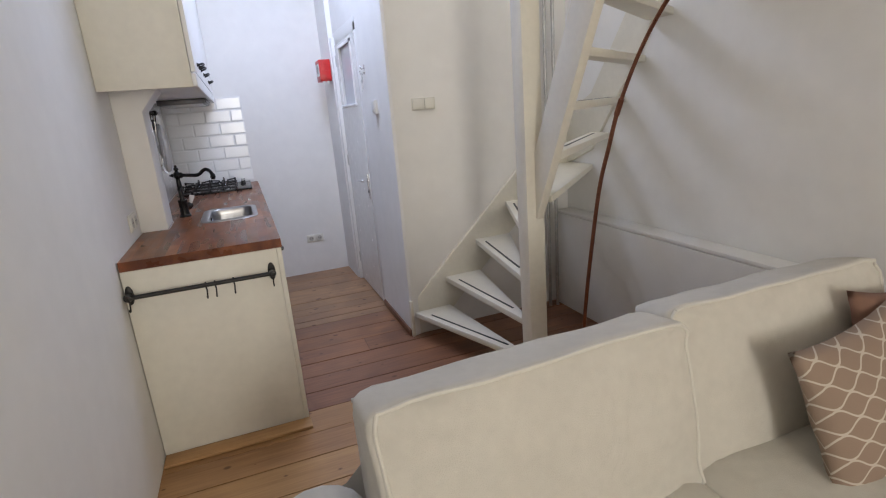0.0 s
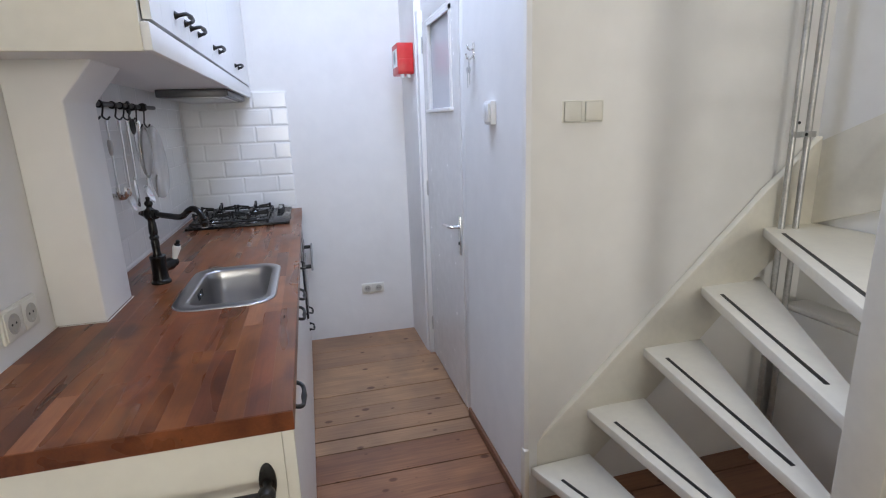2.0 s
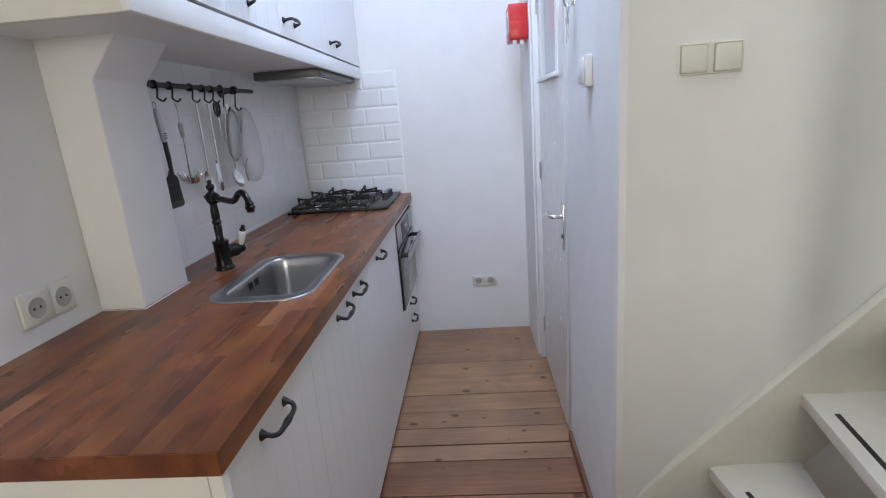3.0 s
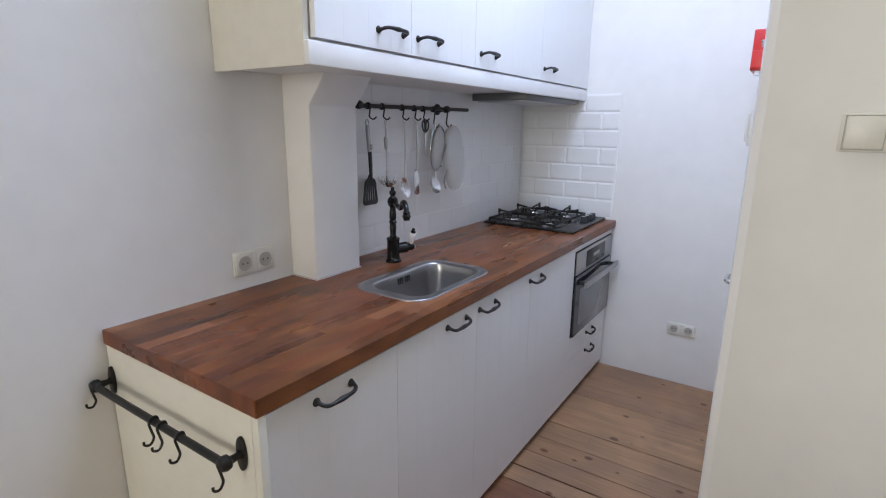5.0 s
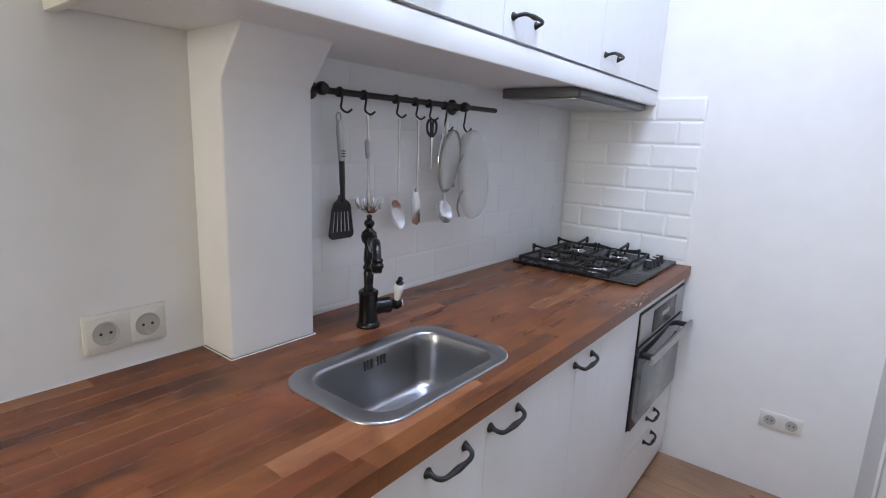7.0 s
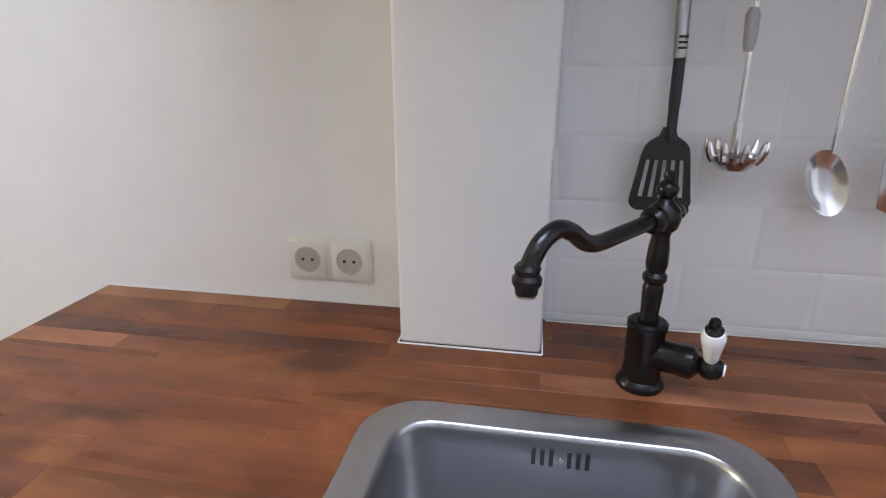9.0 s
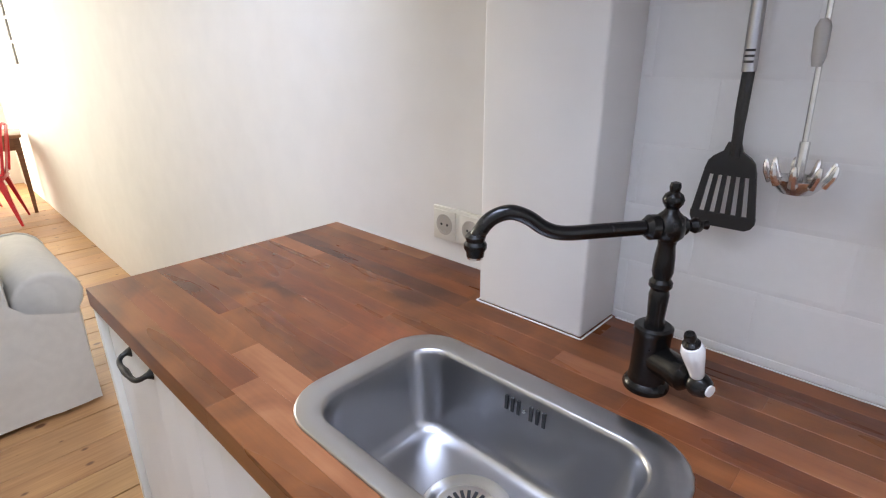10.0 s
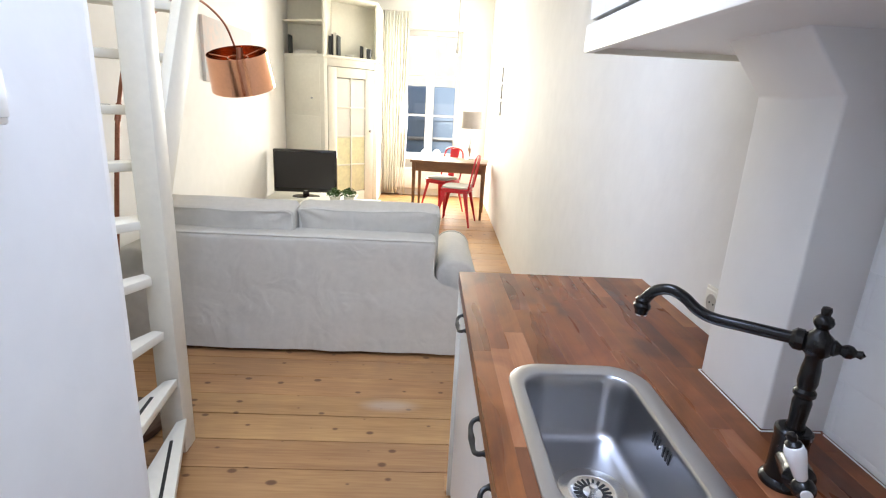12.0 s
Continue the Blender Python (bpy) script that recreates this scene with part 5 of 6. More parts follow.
# boxed ledge on the right wall
bx = thing("wall_ledge", 2.55, -0.2, 0.0, "white painted boxed-in ledge along the wall", "ledge")
part("front_panel", box(2.480, 2.497, -1.02, 0.64, 0.0, 0.655, 0.003), PLASTER, bx)
part("top", box(2.479, RX, -1.022, 0.64, 0.6555, 0.678, 0.008), PLASTER, bx)
part("end_panel", box(2.497, RX, -1.02, -1.005, 0.0, 0.655, 0.002), PLASTER, bx)
for x, y in ((2.395, 0.615), (2.445, 0.60)):
    pp = tagged(part("wall_pipe", tube([(x, y, 0.0), (x, y, CZ + 0.5)], 0.011, 12), ZINC), "bare galvanised pipe in the stair corner", "pipe", "stair corner pipes")
cp = thing("pipe_clamp", 2.42, 0.60, 1.32, "small metal clamp holding the pipes", "clamp")
part("strap", box(2.375, 2.465, 0.585, 0.592, 1.322, 1.342, 0.001), ZINC, cp)
part("screw", lathe([(0.006, 0), (0.005, 0.004), (0, 0.005)], aim((2.42, 0.585, 1.332), (2.42, 0, 1.332)), 10), BLACK, cp)
part("wall_plug", lathe([(0.006, 0), (0.006, 0.003), (0, 0.003)], aim((2.49, 0.682, 1.37), (2.49, 0, 1.37)), 10), BLACK, cp)

# ---- living room ----
# sofa
sf = thing("sofa", 1.50, -1.53, 0.0, "three seat sofa with loose cream linen slipcover and rolled arms", "sofa")
SXA, SXB, SB, SF = 0.445, 2.565, -1.085, -1.96


def soft_box(x0, x1, y0, y1, z0, z1, r, bulge=0.004, seed=0.0, n=14):
    bm = box(x0, x1, y0, y1, z0, z1, r, seg=4)
    es = [e for e in bm.edges if e.calc_length() > 0.12]
    bmesh.ops.subdivide_edges(bm, edges=es, cuts=n, use_grid_fill=True)
    bm.normal_update()
    for v in bm.verts:
        k = noise.noise(Vector((v.co.x * 3 + seed, v.co.y * 5, v.co.z * 2.2))) + 0.5 * noise.noise(v.co * 9)
        v.co += v.normal * bulge * k
    return bm


# back frame with a skirt that hangs in shallow waves
bm = bmesh.new()
NXS, NZS = 70, 14
back, grid = [], []
for k in range(NZS + 1):
    row = []
    for i in range(NXS + 1):
        x = SXA + 0.05 + (SXB - SXA - 0.10) * i / NXS
        f = 1 - k / NZS
        z = 0.025 + 0.675 * k / NZS
        wv = f ** 2 * (0.003 * math.sin(i * 0.55) + 0.012 * noise.noise(Vector((i * 0.13, 0, 3))) + 0.006 * noise.noise(Vector((i * 0.5, 0, 7)))) + 0.006 * noise.noise(Vector((i * 0.12, k * 0.3, 1)))
        if z > 0.42:
            x = 0.5 * (SXA + SXB) + (x - 0.5 * (SXA + SXB)) * (1 - 0.20 * min(1, (z - 0.42) / 0.05))
        row.append(bm.verts.new((x, SB - 0.012 - 0.03 * (1 - f) + wv, z)))
    grid.append(row)
for a, b in zip(grid, grid[1:]):
    for i in range(NXS):
        bm.faces.new((a[i], a[i + 1], b[i + 1], b[i]))
part("back_cover", bm, LINEN, sf, smooth=60)
part("back_frame", soft_box(SXA + 0.247, SXB - 0.247, SB - 0.235, SB - 0.03, 0.10, 0.710, 0.035), LINEN, sf)
part("back_piping", tube([(SXA + 0.25, SB - 0.038, 0.702), (SXB - 0.25, SB - 0.038, 0.702)], 0.006, 8), PIPING, sf)
part("base", soft_box(SXA + 0.20, SXB - 0.20, SF + 0.03, SB - 0.20, 0.03, 0.30, 0.02), LINEN, sf)
for x0, x1, sgn in ((SXA, SXA + 0.235, -1), (SXB - 0.235, SXB, 1)):
    cx = (x0 + x1) / 2
    arm = [(cx - 0.085, 0.03), (cx + 0.085, 0.03), (cx + 0.095, 0.35)]
    arm += [(cx + 0.122 * math.cos(radians(a)), 0.458 + 0.112 * math.sin(radians(a))) for a in range(-40, 221, 20)]
    arm += [(cx - 0.095, 0.35)]
    b_ = prism(arm, "y", SF + 0.02, SB - 0.135)
    bmesh.ops.bevel(b_, geom=[e for f in b_.faces if len(f.verts) > 8 for e in f.edges], offset=0.02, segments=3, profile=0.5, affect="EDGES")
    part("arm", b_, LINEN, sf)
    part("arm_piping", tube([(p[0], SF + 0.022, p[1]) for p in arm[3:-1]], 0.006, 8), PIPING, sf)
mid = 1.508


def box_cushion(c, w, d, h, m, seed, sag, lean_in):
    """A feather back cushion with a boxed edge; returns its mesh and the frame of its seams."""
    bm = bmesh.new()
    bmesh.ops.create_cube(bm, size=2)
    bmesh.ops.subdivide_edges(bm, edges=bm.edges[:], cuts=27, use_grid_fill=True)
    frame_m = Matrix.Translation(c) @ m

    def place(p):
        n = 14.0
        k = (abs(p.x) ** n + abs(p.y) ** n + abs(p.z) ** n) ** (-1 / n)
        q = p * k
        belly = (1 - q.x ** 2) * (1 - q.z ** 2)
        x, y, z = q.x * w / 2, q.y * d / 2 * (1 + 0.30 * belly), q.z * h / 2
        # the top sinks between its corners, the ends are pulled in at the middle
        z -= sag * max(0.0, q.z) * (1 - q.x ** 2)
        x -= lean_in * q.x * (1 - q.z ** 2)
        # creases that run from the corners to the middle of the front
        for sx in (-1, 1):
            for sz in (-1, 1):
                u, v = abs(q.x - sx), abs(q.z - sz)
                fade = math.exp(-((u + v) / 0.55) ** 2) * min(1.0, (u + v) * 3)
                y -= 0.026 * fade * abs(q.y) * (1 if q.y > 0 else -1) * (0.5 + 0.5 * math.sin(9 * math.atan2(v, u + 0.02) + seed))
        y += 0.010 * noise.noise(Vector((x * 5 + seed, z * 7, seed)))
        z += 0.006 * noise.noise(Vector((x * 6 - seed, y * 9, 2)))
        return frame_m @ Vector((x, y, z))

    for v in bm.verts:
        v.co = place(v.co.copy())
    seams = []
    for fy in (-1, 1):
        loop = []
        for k in range(81):
            a = 8 * k / 80
            side_, t = int(a) // 2 % 4, (a % 2) - 1
            p = ((t, 1), (1, -t), (-t, -1), (-1, t))[side_]
            loop.append(place(Vector((p[0], fy * 0.985, p[1]))))
        seams.append(loop)
    return bm, seams


for x0, x1, s, tilt, cy, sag in ((SXA + 0.222, mid, 1.0, -11, -1.408, 0.004), (mid - 0.012, SXB - 0.242, 5.0, -15, -1.352, 0.006)):
    part("seat_cushion", pad((x0 + x1) / 2, -1.62, 0.365, x1 - x0, 0.66, 0.17, 7, 0.10, 2, 0.006, seed=s), LINEN, sf)
    lean = Matrix.Rotation(radians(tilt), 4, "X") @ Matrix.Rotation(radians(2.0 if s < 3 else -1.5), 4, "Z")
    b_, seams = box_cushion((0.5 * (x0 + x1), cy, 0.626), x1 - x0 + 0.008, 0.165, 0.460, lean, s, sag, 0.012)
    part("back_cushion", b_, LINEN, sf, smooth=60)
    for pts in seams:
        mid_p = sum(pts, Vector()) / len(pts)
        pts = [p + (p - mid_p).normalized() * 0.002 for p in pts]
        part("cushion_piping", tube(pts, 0.0052, 8), PIPING, sf)


def pillow(name, cx, cy, cz, w, h, t, m, material, label):
    bm = bmesh.new()
    N = 16
    for s in (1, -1):
        g = [[bm.verts.new((w / 2 * (u := (2 * i / N - 1)) * (1 - 0.10 * (1 - (v := (2 * k / N - 1)) ** 2)),
                            s * t / 2 * max(0.0, (1 - u ** 2) * (1 - v ** 2)) ** 0.55 + 0.004 * noise.noise(Vector((u * 3, v * 3, s))),
                            h / 2 * v * (1 - 0.10 * (1 - u ** 2)))) for i in range(N + 1)] for k in range(N + 1)]
        for a, b in zip(g, g[1:]):
            for i in range(N):
                bm.faces.new((a[i], a[i + 1], b[i + 1], b[i]))
    bmesh.ops.remove_doubles(bm, verts=bm.verts, dist=0.006)
    bmesh.ops.recalc_face_normals(bm, faces=bm.faces)
    me = bpy.data.meshes.new(name)
    bm.to_mesh(me)
    bm.free()
    me.shade_smooth()
    me.materials.append(material)
    ob = new(name, me)
    ob.matrix_world = Matrix.Translation((cx, cy, cz)) @ m
    return tagged(ob, label, "cushion", "sofa scatter cushions")


pillow("scatter_cushion", 1.945, -1.60, 0.575, 0.47, 0.45, 0.14, pose(0, 0, 0, -20, -4, 6), TRELLIS, "brown scatter cushion with pale trellis pattern on the sofa")
pillow("scatter_cushion", 2.24, -1.53, 0.60, 0.44, 0.44, 0.13, pose(0, 0, 0, -16, 5, -4), BROWNC, "plain dark brown scatter cushion on the sofa")

# arc lamp
al = thing("arc_floor_lamp", 2.075, -0.345, 0.0, "copper arc floor lamp with a drum shade leaning over the sofa", "floor lamp")
part("base", lathe([(0, 0), (0.185, 0), (0.19, 0.006), (0.19, 0.036), (0.182, 0.046), (0.06, 0.050), (0, 0.050)], Matrix.Translation((2.075, -0.345, 0.0)), 48), DARKBASE, al)
arc = curve([(2.026, -0.262, 0.05), (2.013, -0.289, 0.213), (2.006, -0.328, 0.468), (2.004, -0.371, 0.721), (2.004, -0.426, 1.004), (2.011, -0.478, 1.184), (2.018, -0.540, 1.37), (2.026, -0.670, 1.60),
             (2.005, -0.87, 1.775), (1.980, -1.10, 1.872), (1.975, -1.32, 1.90), (1.96, -1.58, 1.83), (1.95, -1.72, 1.70)], 6)
part("rod", tube(arc, [0.0092] * 36 + [0.0080] * 20 + [0.0062] * (len(arc) - 56), 12), ROD, al, "aged copper arc rod")
part("joint", tube([arc[35] * 0.5 + arc[34] * 0.5, arc[37] * 0.4 + arc[36] * 0.6], 0.0118, 14), ROD, al)
LC = Vector((1.945, -1.765, 1.475))
sh = part("shade", lathe([(0.192, 0.0), (0.178, 0.215), (0.176, 0.215), (0.190, 0.0), (0.192, 0.0)], Matrix.Translation(LC + Vector((0, 0, 0.107))) @ pose(0, 0, 0, -19, 3, 0) @ Matrix.Translation((0, 0, -0.107)), 64), COPPER, al, "polished copper drum shade")
part("shade_ring", tube([LC + Vector((0.06 * math.cos(2 * math.pi * k / 20), 0.03 + 0.057 * math.sin(2 * math.pi * k / 20), 0.178 - 0.02 * math.sin(2 * math.pi * k / 20))) for k in range(21)], 0.004, 6), COPPER, al)
for k in range(3):
    a = 2 * math.pi * k / 3
    part("shade_spoke", tube([LC + Vector((0.06 * math.cos(a), 0.03 + 0.057 * math.sin(a), 0.178 - 0.02 * math.sin(a))), LC + Vector((0.174 * math.cos(a), 0.033 + 0.165 * math.sin(a), 0.192 - 0.057 * math.sin(a)))], 0.003, 6), COPPER, al)
part("bulb_holder", lathe([(0.018, 0.24), (0.02, 0.16), (0.016, 0.12), (0.03, 0.08), (0.02, 0.05), (0, 0.045)], Matrix.Translation(LC), 16), ROD, al)

# television on its low cabinet, with potted herbs
cb = thing("tv_cabinet", 2.1, -4.45, 0.0, "low pale wooden television cabinet", "cabinet")
part("body", box(1.62, 2.56, -4.70, -4.20, 0.04, 0.275, 0.004), CREAMW, cb)
part("top", box(1.60, 2.58, -4.72, -4.18, 0.275, 0.30, 0.005), CREAMW, cb)
part("foot", box(1.66, 2.52, -4.66, -4.24, 0.0, 0.04), CREAMW, cb)
for k in range(2):
    part("door", box(1.635 + 0.46 * k, 2.085 + 0.46 * k, -4.20, -4.188, 0.055, 0.26, 0.003), CREAMW, cb)
tv = thing("television", 2.165, -4.42, 0.30, "black flat screen television on a swivel foot", "television")
tm = Matrix.Translation((2.168, -4.40, 0.30)) @ Matrix.Rotation(radians(4), 4, "Z")


def turned(bm, m):
    bmesh.ops.transform(bm, matrix=m, verts=bm.verts)
    return bm


part("foot", turned(lathe([(0, 0), (0.16, 0), (0.155, 0.010), (0.03, 0.018), (0, 0.018)], Matrix.Diagonal((1, 0.65, 1, 1)), 32), tm), TVB, tv)
part("neck", turned(box(-0.035, 0.035, -0.02, 0.02, 0.01, 0.09, 0.006), tm), TVB, tv)
part("housing", turned(box(-0.36, 0.36, -0.045, 0.03, 0.055, 0.545, 0.012), tm), TVB, tv)
part("screen", turned(box(-0.335, 0.335, 0.030, 0.0315, 0.105, 0.522), tm), SCREEN, tv, "dark unlit screen")
part("badge", turned(box(-0.018, 0.018, 0.0300, 0.0312, 0.070, 0.080), tm), ZINC, tv)


def herb(x, y, z):
    u = thing("potted_plant", x, y, z, "small leafy green herb in a low pot", "plant", "potted herbs")
    part("pot", lathe([(0, 0), (0.045, 0), (0.055, 0.07), (0.05, 0.07), (0.045, 0.06), (0, 0.06)], Matrix.Translation((x, y, z)), 20), CREAMW, u)
    bm = bmesh.new()
    rr = random.Random(int(x * 1000))
    for k in range(260):
        a, b, r = rr.uniform(0, 6.28), rr.uniform(0.0, 1.35), rr.uniform(0.04, 0.095)
        c = Vector((x, y, z + 0.065)) + Vector((math.cos(a) * math.sin(b), math.sin(a) * math.sin(b), math.cos(b))) * r
        q = pose(0, 0, 0, rr.uniform(-70, 70), rr.uniform(-70, 70), rr.uniform(0, 360))
        s = rr.uniform(0.010, 0.018)
        bm.faces.new([bm.verts.new(c + q @ Vector(p)) for p in ((0, -s, 0), (s * 0.6, 0, 0.002), (0, s, 0), (-s * 0.6, 0, 0.002))])
    tagged(part("leaves", bm, GREEN, u, smooth=0), kind="stuff")


tb = thing("side_table", 1.62, -3.75, 0.0, "low pale wooden coffee table", "table")
part("tabletop", box(1.25, 2.05, -3.95, -3.50, 0.35, 0.385, 0.005), CREAMW, tb)
for x in (1.29, 2.01):
    for y in (-3.91, -3.54):
        part("leg", box(x - 0.022, x + 0.022, y - 0.022, y + 0.022, 0, 0.35, 0.003), CREAMW, tb)
herb(1.70, -3.66, 0.385)
herb(1.56, -3.68, 0.385)

# corner closet with a glazed door and open shelves above
cc = thing("corner_closet", 2.0, -5.2, 0.0, "cream painted corner closet with glazed door and open shelves", "closet")
A, B, C = Vector((2.598, -5.22)), Vector((2.065, -5.02)), Vector((1.474, -5.611))
SH = 1.90


def plank(p, q, z0, z1, t0, t1, name, material=CREAMW, parent=cc, bev=0.002, label=""):
    """An upright slab between two plan points; t0 and t1 are its depths from the line, towards the room."""
    d = (q - p).normalized()
    nrm = Vector((d.y, -d.x))
    if nrm.y < 0:
        nrm = -nrm
    poly = [p + nrm * t0, q + nrm * t0, q + nrm * t1, p + nrm * t1]
    return part(name, prism([tuple(v) for v in poly], "z", z0, z1, bev), material, parent, label)


plank(A, B, 0.0, SH, -0.02, 0.0, "side_panel")
u = B - A
plank(A + u * 0.10, B - u * 0.10, 0.15, 1.20, 0.0, 0.004, "panel_field")
plank(A + u * 0.10, B - u * 0.10, 1.26, 1.82, 0.0, 0.004, "panel_field")
w = C - B
plank(B, B + w * 0.06, 0.0, SH, -0.03, 0.0, "jamb")
plank(C - w * 0.06, C, 0.0, SH, -0.03, 0.0, "jamb")
plank(B + w * 0.06, C - w * 0.06, 1.81, SH, -0.03, 0.0, "head")
plank(B + w * 0.07, B + w * 0.22, 0.03, 1.80, -0.03, 0.006, "door_stile")
plank(C - w * 0.24, C - w * 0.07, 0.03, 1.80, -0.03, 0.006, "door_stile")
plank(B + w * 0.22, C - w * 0.24, 0.03, 0.22, -0.03, 0.006, "door_rail")
plank(B + w * 0.22, C - w * 0.24, 1.68, 1.80, -0.03, 0.006, "door_rail")
plank(B + w * 0.48, B + w * 0.505, 0.22, 1.68, -0.02, 0.004, "glazing_bar")
for k in range(1, 4):
    z = 0.22 + 1.46 * k / 4
    plank(B + w * 0.22, C - w * 0.24, z - 0.010, z + 0.010, -0.02, 0.003, "glazing_bar")
for k in range(4):
    z0, z1 = 0.22 + 1.46 * k / 4 + 0.010, 0.22 + 1.46 * (k + 1) / 4 - 0.010
    for s0, s1 in ((B + w * 0.22, B + w * 0.48), (B + w * 0.505, C - w * 0.24)):
        # the two lower rows of panes are coloured pale yellow
        plank(s0, s1, z0, z1, -0.014, -0.010, "pane", PALEG if k > 1 else YELLOWP, bev=0)
kn = C - w * 0.155
part("knob", lathe([(0.010, 0), (0.008, 0.02), (0.02, 0.03), (0.018, 0.045), (0, 0.05)], aim((kn.x, kn.y, 1.02), (kn.x - 0.7, kn.y + 0.7, 1.02)), 14), ZINC, cc)
kn2 = A + u * 0.72
part("coat_hook", lathe([(0.008, 0), (0.006, 0.03), (0.014, 0.04), (0, 0.05)], aim((kn2.x, kn2.y, 1.42), (kn2.x + 0.2, kn2.y + 1, 1.42)), 10), ZINC, cc)
for z, t in ((SH, 0.035), (2.305, 0.022), (2.60, 0.03)):
    part("shelf", prism([(A.x, A.y), (B.x, B.y + 0.02), (C.x, C.y + 0.02), (C.x, WY + 0.01), (2.598, WY + 0.01)] if z != 2.305 else
                        [(A.x, A.y), (B.x, B.y), (B.x + 0.02, -5.45), (2.598, -5.45)], "z", z, z + t, 0.004), CREAMW, cc)
plank(B, B + w * 0.05, SH + 0.035, 2.60, -0.03, 0.0, "shelf_post")
plank(C - w * 0.035, C, SH + 0.035, 2.60, -0.03, 0.0, "shelf_post")
part("shelf_divider", box(2.05, 2.068, -5.45, -5.05, SH + 0.035, 2.60), CREAMW, cc)
part("closet_back", box(1.474, 1.494, WY + 0.01, -5.70, 0, 2.60), CREAMW, cc)
part("shelf_back", box(2.068, 2.597, -5.47, -5.452, SH + 0.035, 2.60), CREAMW, cc)
part("shelf_back", prism([(2.05, -5.47), (1.494, -6.02), (1.494, -6.04), (2.05, -5.49)], "z", SH + 0.035, 2.60), CREAMW, cc)


def book(x, y, z, w_, d_, h_, material, label):
    b_ = box(x, x + w_, y - d_, y, z, z + h_, 0.002)
    tagged(part("book", b_, material), label, "book", "shelf books")


bz = SH + 0.0355
for k, (w_, h_, m_) in enumerate(((0.022, 0.24, BOOKD), (0.03, 0.27, BOOKW), (0.02, 0.25, BOOKD), (0.025, 0.23, BOOKD))):
    book(1.92 + 0.032 * k, -5.22, bz, w_, 0.17, h_, m_, "upright book on the closet shelf")
book(2.16, -5.17, bz, 0.30, 0.20, 0.025, BOOKW, "flat pale book lying on the closet shelf")
book(2.19, -5.18, bz + 0.0255, 0.24, 0.17, 0.022, BOOKW, "flat pale book lying on a book")
book(2.52, -5.21, bz, 0.02, 0.16, 0.22, BOOKD, "dark upright book beside the wall")
for k, (w_, h_, m_) in enumerate(((0.05, 0.13, BOOKD), (0.03, 0.14, BOOKW), (0.03, 0.16, BOOKD))):
    book(1.56 + 0.055 * k, -5.56, bz, w_, 0.12, h_, m_, "small upright book on the closet shelf")
book(1.74, -5.40, bz, 0.13, 0.12, 0.03, BOOKW, "small flat book lying on the closet shelf")

# desk, lamp and chairs at the window
DM = Matrix.Translation((0.455, -5.16, 0)) @ Matrix.Rotation(radians(-8), 4, "Z") @ Matrix.Diagonal((0.97, 1, 1.045, 1))
dk = thing("writing_desk", 0.455, -5.16, 0.0, "old dark wooden writing desk with tapered legs", "desk")
part("desktop", turned(box(-0.50, 0.50, -0.30, 0.30, 0.672, 0.70, 0.005), DM), TABLEW, dk)
part("apron", turned(box(-0.46, 0.46, 0.245, 0.262, 0.565, 0.672, 0.002), DM), TABLEW, dk)
part("apron", turned(box(-0.46, 0.46, -0.262, -0.245, 0.565, 0.672, 0.002), DM), TABLEW, dk)
for s in (-1, 1):
    part("apron", turned(box(s * 0.455 - 0.009, s * 0.455 + 0.009, -0.245, 0.245, 0.565, 0.672, 0.002), DM), TABLEW, dk)
    for q in (-1, 1):
        b_ = lathe([(0.020, 0.0), (0.030, 0.54), (0.034, 0.56), (0.034, 0.672)], DM @ Matrix.Translation((s * 0.455, q * 0.252, 0)) @ Matrix.Rotation(radians(45), 4, "Z"), 4)
        part("leg", b_, TABLEW, dk, smooth=20)
dl = thing("table_lamp", 0.20, -5.28, 0.7320, "table lamp with beige drum shade and slender turned foot", "table lamp")
part("foot", lathe([(0.06, 0), (0.06, 0.012), (0.015, 0.03), (0.012, 0.08), (0.03, 0.13), (0.035, 0.17), (0.012, 0.24), (0.008, 0.40)], Matrix.Translation((0.20, -5.28, 0.7320)), 20), CHROME, dl)
part("shade", lathe([(0.136, 0.40), (0.130, 0.615), (0.128, 0.615), (0.134, 0.40), (0.136, 0.40)], Matrix.Translation((0.20, -5.28, 0.7320)), 32), SHADEC, dl)
for k, x in enumerate((0.80, 0.62)):
    tagged(part("ornament", lathe([(0.05, 0), (0.07, 0.05), (0.06, 0.10), (0.03, 0.14), (0, 0.15)], Matrix.Translation((x, -6.45, WZ0 + 0.036)), 18), PORC), "round white ornament on the window sill", "ornament", "sill ornaments")


